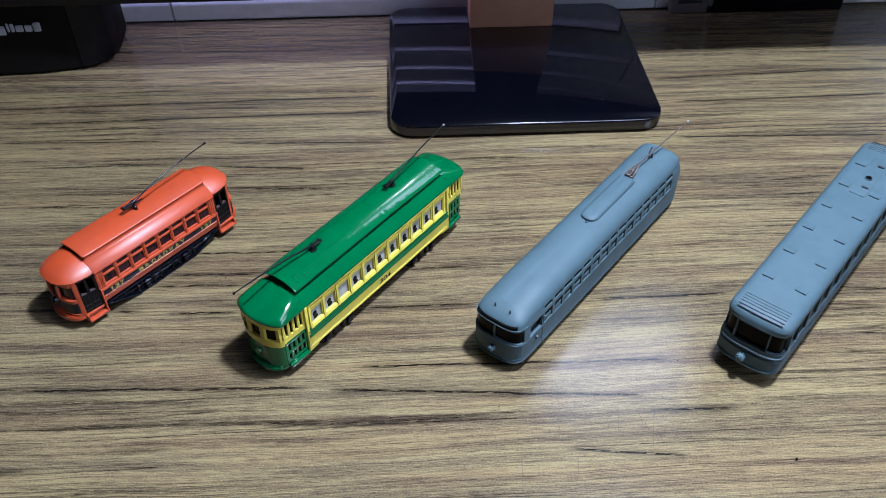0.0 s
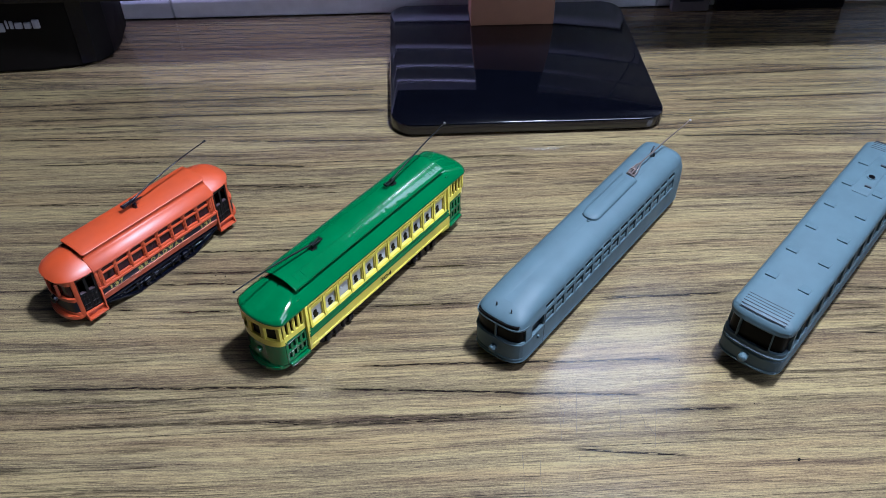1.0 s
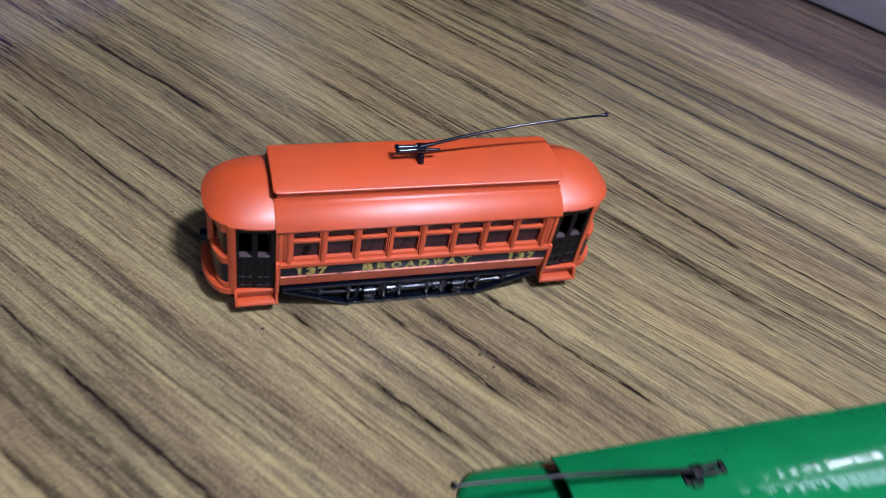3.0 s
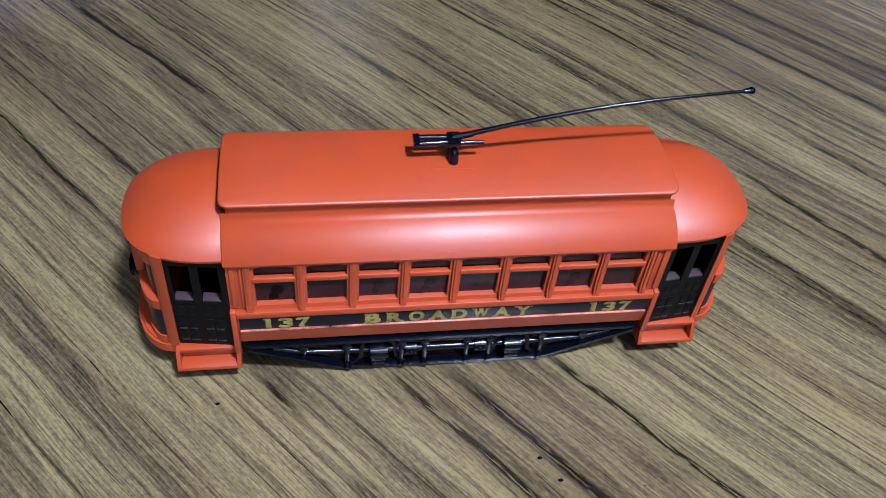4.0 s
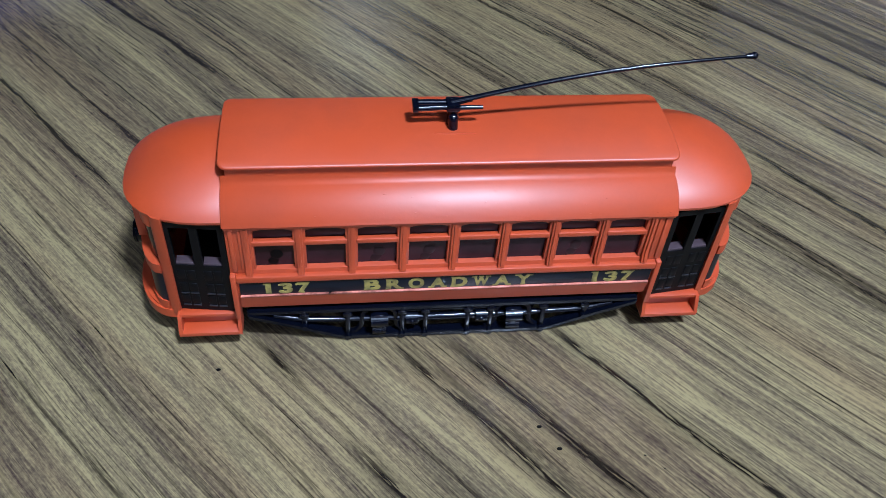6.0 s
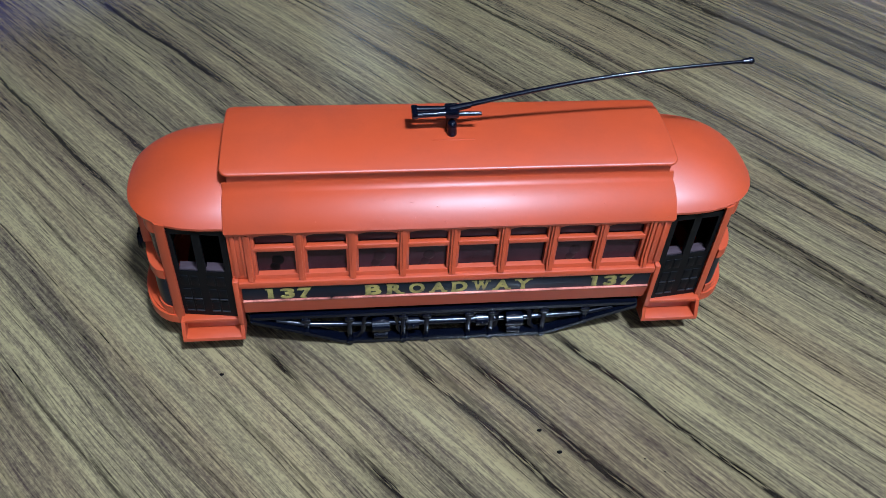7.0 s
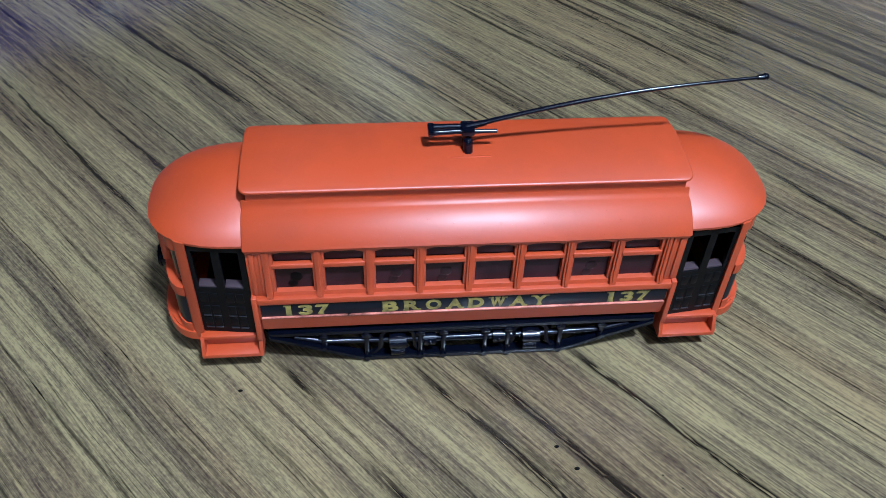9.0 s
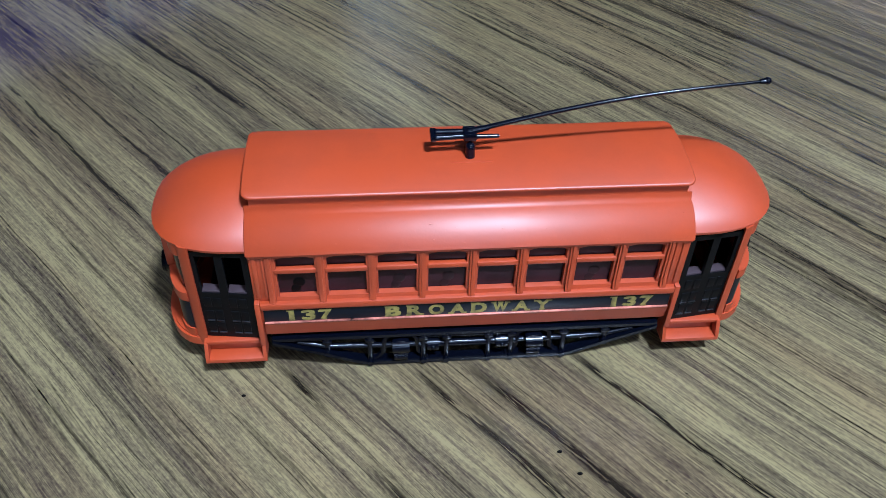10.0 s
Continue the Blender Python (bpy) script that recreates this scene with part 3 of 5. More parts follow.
def orange_shell():
    # roof with domed ends, in one piece
    bm = bmesh.new()
    cols = [-42 + 84 * i / 12 for i in range(13)]
    low, top = EAVE + 0.8, EAVE + 7.38
    rings = [(low - 0.6, 14.9, 17.9, 17.9, 2.6), (low - 0.6, 15.35, 18.7, 18.7, 2.6)]
    arc = [(7.92 + 8.9 * math.sin(radians(a)), EAVE - 3.93 + 8.9 * math.cos(radians(a))) for a in (57.9, 52, 46, 40, 35, 30)]
    arc += [(12.37 * k, EAVE + 3.78 + 3.6 * (1 - k * k)) for k in (0.93, 0.85, 0.76, 0.66, 0.55, 0.42, 0.27, 0.08)]
    lean = radians(64)
    for y, z in arc:
        h = (z - low) / (top - low)
        k = math.sin(math.acos(min(1.0, math.cos(lean) + (1 - math.cos(lean)) * h))) / math.sin(lean)
        rings.append((z, y, 18.9 * k ** 1.1, 18.9 * k ** 1.1, 2.6 - 0.3 * (1 - k)))
    ring_loft(bm, cols, rings, n=20)
    for v in bm.verts:
        v.co.z += 0.004 * v.co.x if abs(v.co.x) > 41.9 else -1.3
    part("roof", bm, M_ORANGE, orange)
    # side covers of the middle roof
    for s in (-1, 1):
        bm = bmesh.new()
        out, inn = [], []
        for i in range(13):
            a = radians(65 - 51 * i / 12)
            out.append((s * (7.92 + 9.3 * math.sin(a)), EAVE - 3.93 + 9.3 * math.cos(a)))
            inn.append((s * (7.92 + 8.2 * math.sin(a)), EAVE - 3.93 + 8.2 * math.cos(a)))
        out += [(s * 9.78, EAVE + 5.7), (s * 9.62, EAVE + 6.4), (s * 9.2, EAVE + 6.4)]
        prism(bm, out + inn[::-1], "x", -42.2, 42.2)
        bmesh.ops.bevel(bm, geom=[e for e in bm.edges if abs(e.verts[0].co.x - e.verts[1].co.x) < 0.1 and abs(abs(e.verts[0].co.x) - 42.2) < 0.01], offset=0.15, segments=1, affect="EDGES")
        part("roof_side", bm, M_ORANGE, orange, sharp=50)
        bm = bmesh.new()
        sbox(bm, s, -42.0, 42.0, 15.2, 16.1, EAVE - 0.75, EAVE - 0.02, 0.15)
        part("eave_strip", bm, M_ORANGE, orange)
    bm = bmesh.new()
    dice = random.Random(11)
    for k in range(26):
        a, x = radians(dice.uniform(28, 60)), dice.uniform(-40, 41)
        y, z = -7.92 - 9.3 * math.sin(a), EAVE - 3.93 + 9.3 * math.cos(a)
        r = dice.uniform(0.05, 0.10)
        ball(bm, (x, y, z), r, dice.uniform(1.0, 4.5), 0.8, 0.8, 8, 5)
    tagged(part("nicks", bm, M_ORANGE, orange), kind="stuff")
    # raised deck with thin overhanging edges and rounded corners
    bm = bmesh.new()
    box(bm, -41.2, 41.2, -9.6, 9.6, 36.5, 41.4)
    part("deck_core", bm, M_ORANGE, orange)
    bm = bmesh.new()
    half, end, r = 10.1, 42.1, 1.4
    ys = [half * math.sin(radians(90 * i / 12)) for i in range(-12, 13)]
    rows = []
    for y in ys:
        over = max(0.0, abs(y) - (half - r))
        reach = end - (r - math.sqrt(max(0.0, r * r - over * over)))
        rows.append([bm.verts.new((reach * (i / 5 - 1), y, 42.45 + 1.2 * (1 - abs(y / half) ** 2.2))) for i in range(11)])
    for lo, hi in zip(rows, rows[1:]):
        for i in range(10):
            bm.faces.new((lo[i], lo[i + 1], hi[i + 1], hi[i]))
    ring = rows[0][:-1] + [q[-1] for q in rows[:-1]] + rows[-1][:0:-1] + [q[0] for q in rows[:0:-1]]
    base = [v.co.copy() for v in ring]
    for out, drop in ((0.22, 0.10), (0.32, 0.36), (0.22, 0.64), (-0.6, 0.8)):
        lower = []
        for c in base:
            core = Vector((max(-end + r, min(end - r, c.x)), max(-half + r, min(half - r, c.y)), c.z))
            lower.append(bm.verts.new(c + (c - core).normalized() * out - Vector((0, 0, drop))))
        for i in range(len(base)):
            bm.faces.new((ring[i - 1], lower[i - 1], lower[i], ring[i]))
        ring = lower
    bmesh.ops.recalc_face_normals(bm, faces=bm.faces)
    part("roof_deck", bm, M_ORANGE, orange, sharp=50)
    bm = bmesh.new()
    box(bm, -3.6, 4.4, -3.25, -2.9, 43.4, 43.66, 0.05)
    part("mould_line", bm, M_ORANGE, orange)


SERIFS = {"B": ((0.12, 0), (0.12, 1)), "R": ((0.12, 0), (0.12, 1), (0.92, 0)), "D": ((0.12, 0), (0.12, 1)), "A": ((0.08, 0), (0.92, 0)),
          "W": ((0.06, 1), (0.5, 1), (0.94, 1)), "Y": ((0.08, 1), (0.92, 1), (0.5, 0)), "1": ((0.5, 0), (0.3, 1)), "7": ((0.1, 0.86), (0.35, 0)), "3": ((0.12, 0.14), (0.12, 0.86))}


def slab_letter(ch, wide, high):
    """A bold letter with slab feet."""
    bm = lettering(ch, wide * (0.42 if ch == "1" else 1.0), high, 0.045)
    if ch == "1":
        bmesh.ops.translate(bm, verts=bm.verts, vec=(wide * 0.25, 0, 0))
    for fx, fz in SERIFS.get(ch, ()):
        z = fz * (high - 0.42)
        box(bm, fx * wide - 0.52, fx * wide + 0.52, -0.055, 0, z, z + 0.42)
    return bm


def orange_side(s):
    w, p, x0 = 7.3, 9.585, -37.2
    bm = bmesh.new()
    sbox(bm, s, -42, 42, 13.4, 15.3, 31.9, EAVE - 0.3, 0.1)
    sbox(bm, s, -42, 42, 13.4, 15.3, 20.6, 21.7, 0.1)
    sbox(bm, s, -42, 42, 13.4, 15.1, 10.9, 15.2, 0.1)
    sbox(bm, s, -42, 42, 13.4, 15.7, 15.1, 20.7, 0.1)
    for x in (-42, 37.1):
        sbox(bm, s, x, x + 4.9, 13.4, 15.3, 21.5, 32.1, 0.1)
    for k in range(7):
        sbox(bm, s, x0 + w + k * p, x0 + p + k * p, 13.4, 15.3, 21.5, 32.1, 0.1)
    part("side_wall", bm, M_ORANGE, orange)
    for k in range(9):
        x = x0 - (p - w) + k * p
        bm = bmesh.new()
        a, b = x + 0.55, x + p - w - 0.55
        prism(bm, [(s * 15.2, 32.6), (s * 15.75, 32.6), (s * 15.85, 23), (s * 16.4, 20.9), (s * 15.2, 20.9)], "x", a, b)
        prism(bm, [(s * 15.2, 32.5), (s * 16.0, 32.5), (s * 16.1, 23), (s * 16.55, 21.0), (s * 15.2, 21.0)], "x", a + 0.42, b - 0.42)
        part("window_post", bm, M_ORANGE, orange)
    for k in range(8):
        x = x0 + k * p
        # shallow arch over the upper light
        bm = bmesh.new()
        arch = [(x - 0.2 + (w + 0.4) * i / 10, 31.35 + 0.7 * (1 - (i / 5 - 1) ** 2)) for i in range(11)]
        prism(bm, arch + [(x + w + 0.2, 32.3), (x - 0.2, 32.3)], "y", *sorted((s * 14.25, s * 15.2)))
        part("window_arch", bm, M_ORANGE, orange)
        bm = bmesh.new()
        sbox(bm, s, x - 0.3, x + w + 0.3, 14.3, 15.55, 27.9, 29.0, 0.2)
        part("window_rail", bm, M_ORANGE, orange)
        bm = bmesh.new()
        prism(bm, [(s * 14.3, 21.75), (s * 15.4, 21.65), (s * 15.6, 20.7), (s * 14.6, 20.7)], "x", x - 0.5, x + w + 0.5)
        part("window_sill", bm, M_ORANGE, orange)
        bm = bmesh.new()
        sbox(bm, s, x - 0.2, x + w + 0.2, 13.9, 14.2, 21.5, 32.2)
        part("window_pane", bm, M_SMOKE, orange, "smoky translucent pane", smooth=False)
    for x, wide in ((-41.4, 0.9), (-39.7, 0.5), (-38.6, 0.4), (38.2, 0.4), (39.2, 0.5), (40.5, 0.9)):
        bm = bmesh.new()
        sbox(bm, s, x, x + wide, 15.2, 15.65, 21.4, 32.6, 0.12)
        part("moulding", bm, M_ORANGE, orange)
    bm = bmesh.new()
    sbox(bm, s, -41.0, 41.0, 15.2, 16.6, 19.15, 20.75, 0.3)
    part("belt_rail", bm, M_ORANGE, orange)
    bm = bmesh.new()
    sbox(bm, s, -40.6, 40.6, 15.6, 16.05, 15.5, 19.4, 0.05)
    part("side_band", bm, M_NAVY, orange, "dark navy printed band")
    bm = bmesh.new()
    sbox(bm, s, -40.6, 40.6, 15.6, 16.4, 15.02, 15.42, 0.16)
    part("panel_bead", bm, M_EDGE, orange, "bead under the band, its highlight painted pale")
    bm = bmesh.new()
    prism(bm, [(s * 14.0, 15.0), (s * 16.25, 15.0), (s * 15.2, 10.9), (s * 14.0, 10.9)], "x", -40.7, 40.7)
    part("lower_panel", bm, M_ORANGE, orange)
    for x in (-42.1, 41.0):
        bm = bmesh.new()
        sbox(bm, s, x, x + 1.1, 13.0, 16.5, 9.0, 21.0, 0.2)
        part("corner_post", bm, M_ORANGE, orange)
    for text, x, pitch, wide in (("137", -36.4, 3.3, 2.5), ("BROADWAY", -16.9, 4.27, 3.15), ("137", 28.0, 3.3, 2.5)):
        for i, ch in enumerate(text):
            bm = slab_letter(ch, wide, 2.95)
            for v in bm.verts:
                v.co += Vector((x + i * pitch, -16.06, 15.6))
            turn_z(bm, s > 0)
            part("letter", bm, M_GOLD, orange, "gold slab-serif letter", smooth=False)


def orange_door(s, e):
    """A pair of folding door leaves at end e, leaning in towards the end."""
    d = tagged(new("door"), "black folding vestibule door with open upper lights")
    d.parent = orange
    ax, ay, bx, by = 42.2, 15.2, 53.0, 13.9
    # plan direction along the door
    def place(bm):
        for v in bm.verts:
            f = v.co.x / 10.85
            v.co = Vector((e * (ax + (bx - ax) * f), s * (ay + (by - ay) * f - v.co.y), v.co.z))
        if e * s > 0:
            bmesh.ops.reverse_faces(bm, faces=bm.faces)
    bm = bmesh.new()
    box(bm, 0, 10.85, 0.3, 1.1, 9.6, 22.0)
    for a, b in ((0, 1.1), (4.7, 6.2), (9.8, 10.85)):
        box(bm, a, b, 0.2, 1.2, 21.8, 33.0)
    box(bm, 0, 10.85, 0.2, 1.2, 31.8, 33.0)
    place(bm)
    part("door_frame", bm, M_DOOR, d)
    for x in (1.5, 6.5):
        for i in (0, 1):
            for z in (11.2, 14.6, 18.2):
                bm = bmesh.new()
                box(bm, x + i * 1.9, x + i * 1.9 + 1.5, 0.18, 0.5, z, z + 2.6, 0.08)
                place(bm)
                panel = part("door_panel", bm, M_DOOR, d)
                # thin lip added where the lower panel edge catches light
                if z < 18:
                    bm = bmesh.new()
                    box(bm, x + i * 1.9, x + i * 1.9 + 1.5, 0.02, 0.3, z - 0.28, z - 0.02, 0.06)
                    place(bm)
                    part("panel_lip", bm, M_LIP, panel)
    for a in (1.1, 6.2):
        bm = bmesh.new()
        box(bm, a, a + 3.6, 0.6, 2.6, 21.6, 22.4, 0.1)
        place(bm)
        part("ledge", bm, M_LEDGE, d, "dark plum ledge")


def orange_end(e):
    # corner posts beside the doors
    for s in (-1, 1):
        bm = bmesh.new()
        pts = [(52.8, 14.2), (54.4, 13.6), (55.0, 12.8), (54.8, 12.1), (52.7, 13.0)]
        prism(bm, [(e * x, s * y) for x, y in pts], "z", 7.9, EAVE + 0.6)
        part("end_post", bm, M_ORANGE, orange)

    def arc(half, out, n=14):
        return [(54.8 + out * math.cos(radians(a)) ** 0.9, half * math.sin(radians(a))) for a in [-88 + 176 * i / n for i in range(n + 1)]]

    def band(name, z0, z1, half, out, thick, mat, label=""):
        bm = bmesh.new()
        a, b = arc(half, out), arc(half - thick, max(out - thick, 0.2))
        prism(bm, [(e * x, y) for x, y in a + b[::-1]], "z", z0, z1)
        part(name, bm, mat, orange, label, sharp=45)
    band("end_sill", 7.6, 11.2, 13.2, 4.9, 2.4, M_ORANGE)
    band("dash_panel", 11.2, 19.3, 12.9, 4.5, 1.6, M_NAVY, "dark curved dash panel")
    band("dash_rail", 19.3, 21.6, 13.3, 5.0, 2.2, M_ORANGE)
    band("end_header", 30.6, EAVE + 0.4, 12.4, 3.9, 1.8, M_ORANGE)
    for y in (-4.3, 4.3):
        x = 54.8 + 4.5 * math.cos(math.asin(y / 13.0)) ** 0.9
        bm = bmesh.new()
        box(bm, e * x - 0.8, e * x + 0.8, y - 0.75, y + 0.75, 21.5, 30.7, 0.2)
        part("mullion", bm, M_ORANGE, orange)
    bm = bmesh.new()
    a = [(54.8 + 3.3 * math.cos(radians(q)), 11.8 * math.sin(radians(q))) for q in range(-85, 86, 10)]
    b = [(x - 0.3, y * 0.97) for x, y in a]
    prism(bm, [(e * x, y) for x, y in a + b[::-1]], "z", 21.6, 30.6)
    part("end_window", bm, M_SMOKE, orange, "smoky end window")
    # curved bumper
    bm = bmesh.new()
    out = [(51.5, -13.4)] + [(53.0 + 9.0 * math.cos(radians(q)) ** 0.8, 13.6 * math.sin(radians(q))) for q in range(-84, 85, 8)] + [(51.5, 13.4)]
    prism(bm, [(e * x, y) for x, y in out], "z", 6.3, 9.4)
    bmesh.ops.bevel(bm, geom=[k for k in bm.edges if abs(k.verts[0].co.z - k.verts[1].co.z) < 0.01], offset=0.5, segments=2, affect="EDGES")
    part("bumper", bm, M_ORANGE, orange, sharp=45)
    bm = bmesh.new()
    cyl(bm, (e * 58.6, 0, 18.2), (e * 61.4, 0, 18.2), 2.5, 2.2, 18)
    cyl(bm, (e * 61.4, 0, 18.2), (e * 61.9, 0, 18.2), 2.45, 2.3, 18)
    part("headlamp", bm, M_BLACK, orange)
    bm = bmesh.new()
    box(bm, min(e * 42, e * 54), max(e * 42, e * 54), -11.8, 11.8, 8.2, 9.4)
    part("vestibule_floor", bm, M_DOOR, orange)
    for s in (-1, 1):
        bm = bmesh.new()
        xa, xb = sorted((e * 41.2, e * 53.5))
        sbox(bm, s, xa, xb, 12.6, 17.0, 4.7, 5.7, 0.12)
        sbox(bm, s, xa + 0.1, xb - 0.1, 12.5, 14.0, 5.6, 9.4, 0.12)
        for q in (xa, xb - 0.8):
            bmx = [(s * 12.7, 9.3), (s * 15.6, 9.3), (s * 16.95, 5.75), (s * 16.95, 4.85), (s * 12.7, 4.85)]
            prism(bm, bmx, "x", q + 0.03, q + 0.77)
        sbox(bm, s, xa + 0.4, xb - 0.4, 13.2, 15.4, 8.6, 9.5, 0.12)
        part("step", bm, M_ORANGE, orange)
        orange_door(s, e)


def orange_truck(s):
    t = tagged(new("truck_side"), "glossy black truss side frame with journal boxes")
    t.parent = orange
    y = s * 14.7

    def bar(name, pts, r=0.55, dy=0.0):
        bm = bmesh.new()
        tube(bm, [(x, y + s * dy, z) for x, z in pts], r, 10)
        part(name, bm, M_BLACK, t)

    def rail(name, pts, deep, tall):
        """A flat bar of rectangular section along points of (x, z)."""
        bm = bmesh.new()
        up, lo = [(x, z + tall / 2) for x, z in pts], [(x, z - tall / 2) for x, z in pts]
        prism(bm, up + lo[::-1], "y", y - deep / 2, y + deep / 2)
        bmesh.ops.bevel(bm, geom=[e for e in bm.edges if e.calc_face_angle(0) > radians(60)], offset=0.22, segments=2, affect="EDGES")
        part(name, bm, M_BLACK, t)
    rail("lower_chord", [(-40.0, 8.4), (-31, 5.0), (-22.2, 1.3), (-20.5, 0.95), (20.5, 0.95), (22.2, 1.3), (31, 5.0), (40.0, 8.4)], 2.2, 1.3)
    rail("upper_chord", [(-40, 9.0), (40, 9.0)], 1.6, 1.2)
    bar("axle_bar", [(-35, 7.6), (-29, 5.9), (-18, 5.5), (-9, 5.4)], 0.6)
    bar("axle_bar", [(35, 7.6), (29, 5.9), (18, 5.5), (9, 5.4)], 0.6)
    bar("centre_bar", [(-10.2, 5.4), (10.2, 5.4)], 0.85)
    bar("centre_bar", [(-8.6, 7.9), (8.6, 7.9)], 0.5)
    for x in (-7.2, 7.2):
        bm = bmesh.new()
        cyl(bm, (x - 1.2, y, 5.4), (x + 1.2, y, 5.4), 1.55, 1.55, 14)
        ball(bm, (x, y + s * 1.4, 5.6), 0.55)
        part("bar_collar", bm, M_BLACK, t)
    for x in (-29.0, -20.3, -9.2, -4.4, 4.4, 9.2, 20.3, 29.0):
        bm = bmesh.new()
        foot = 0.9 if abs(x) < 21 else 4.4
        box(bm, x - 0.5, x + 0.5, y - 0.9, y + 0.9, foot, 9.0, 0.2)
        cyl(bm, (x, y, foot + 0.4), (x, y + s * 1.6, foot + 0.4), 0.75, 0.65, 10)
        box(bm, x - 0.95, x + 0.95, y - 1.0, y + 1.05, 7.2, 8.2, 0.2)
        part("stanchion", bm, M_BLACK, t)
    for x in (-13.9, 13.9):
        bm = bmesh.new()
        sbox(bm, s, x - 1.7, x + 1.7, 13.4, 16.2, 1.8, 7.6, 0.9)
        cyl(bm, (x - 1.75, s * 15.6, 5.9), (x + 1.75, s * 15.6, 5.9), 1.5, 1.5, 16)
        cyl(bm, (x - 1.4, s * 15.5, 3.0), (x + 1.4, s * 15.5, 3.0), 1.1, 1.1, 14)
        ball(bm, (x - 0.9, s * 16.4, 3.4), 0.35)
        ball(bm, (x + 0.9, s * 16.4, 3.4), 0.35)
        part("journal_box", bm, M_BLACK, t)
        bm = bmesh.new()
        pts = [(x - 5.6, y, 1.6), (x - 4.6, y, 2.0), (x - 3.7, y, 3.4), (x - 3.5, y, 5.6), (x - 3.2, y, 7.6), (x - 2.0, y, 8.7), (x, y, 9.0), (x + 2.0, y, 8.7), (x + 3.2, y, 7.6), (x + 3.5, y, 5.6), (x + 3.7, y, 3.4), (x + 4.6, y, 2.0), (x + 5.6, y, 1.6)]
        tube(bm, pts, 0.62, 8)
        part("pedestal", bm, M_BLACK, t)
        bm = bmesh.new()
        cyl(bm, (x, y - s * 3.2, 6.0), (x, y - s * 5.0, 6.0), 6.0, 5.7, 24)
        part("wheel", bm, M_BLACK, t)


def orange_pole():
    p = tagged(new("trolley_pole"), "black trolley pole on a pivoting roof base")
    p.parent = orange
    bm = bmesh.new()
    cyl(bm, (0.2, -1.4, 43.2), (0.2, -1.4, 45.6), 1.0, 0.85, 14)
    cyl(bm, (0.2, 0, 43.4), (0.2, 0, 47.4), 1.1, 0.9, 14)
    ball(bm, (0.2, -1.2, 45.6), 0.95)
    part("pivot_foot", bm, M_BLACK, p)
    bm = bmesh.new()
    for y in (-0.95, 0.95):
        cyl(bm, (-7.3, y, 47.7), (1.2, y * 0.7, 47.9), 0.62, 0.55, 10)
    box(bm, -7.4, -6.2, -1.5, 1.5, 47.1, 48.4, 0.25)
    box(bm, -1.2, 1.4, -1.5, 1.5, 47.0, 48.7, 0.35)
    cyl(bm, (1.0, -0.9, 47.8), (5.6, -0.9, 47.8), 0.5, 0.4, 10)
    part("spring_base", bm, M_BLACK, p)
    bm = bmesh.new()
    pts = []
    for k in range(25):
        f = k / 24
        pts.append((-0.2 + 55.2 * f, 0.35 * f, 48.3 + 9.3 * f + 1.5 * math.sin(math.pi * f)))
    tube(bm, pts, 0.52, 10, 0.33)
    cyl(bm, pts[0], (3.6, 0.02, 49.0 + 0.15), 0.75, 0.6, 10)
    part("pole", bm, M_BLACK, p)
    bm = bmesh.new()
    ball(bm, (55.4, 0.35, 57.7), 0.72)
    cyl(bm, (53.9, 0.34, 57.55), (55.2, 0.35, 57.65), 0.5, 0.62, 10)
    part("pole_head", bm, M_BLACK, p)


orange_shell()
for side in (-1, 1):
    orange_side(side)
    orange_truck(side)
    orange_end(side)
orange_pole()
bm = bmesh.new()
box(bm, -41.5, 41.5, -12.4, 12.4, 8.2, 10.8, 0.2)
prism(bm, [(-37, 8.4), (-22, 2.0), (22, 2.0), (37, 8.4)], "y", -9.4, 9.4)
part("underframe", bm, M_DOOR, orange)
for x in (-41.2, 41.2):
    bm = bmesh.new()
    box(bm, x - 0.5, x + 0.5, -13.4, -4, 10.8, EAVE - 0.6)
    box(bm, x - 0.5, x + 0.5, 4, 13.4, 10.8, EAVE - 0.6)
    part("bulkhead", bm, M_ORANGE, orange)
for k in range(8):
    x = -33.6 + k * 9.585
    for s in (-1, 1):
        bm = bmesh.new()
        box(bm, x - 2.0, x + 2.0, s * 8.5 - 3.2, s * 8.5 + 3.2, 10.8, 20.0, 0.5)
        part("seat", bm, M_DARKBLOB, orange)
        if k in (0, 2, 3, 6):
            bm = bmesh.new()
            ball(bm, (x + 0.4, s * 14.2, 24.5), 1.25, 0.95, 0.08, 1.0)
            ball(bm, (x - 0.3, s * 14.2, 22.7), 1.0, 1.0, 0.09, 1.0)
            part("window_print", bm, M_DARKBLOB if k == 0 else M_FAINT, orange, "plain dark round print")

# ---- green and yellow trolley ----
green = thing("trolley_model", "glossy green trolley car with yellow window band", "model trolley", pose(0.0655, -0.1135, 0, 0, 0, 1.1), group="model streetcars on the desk")
G_EAVE, G_W = 41.4, 15.2


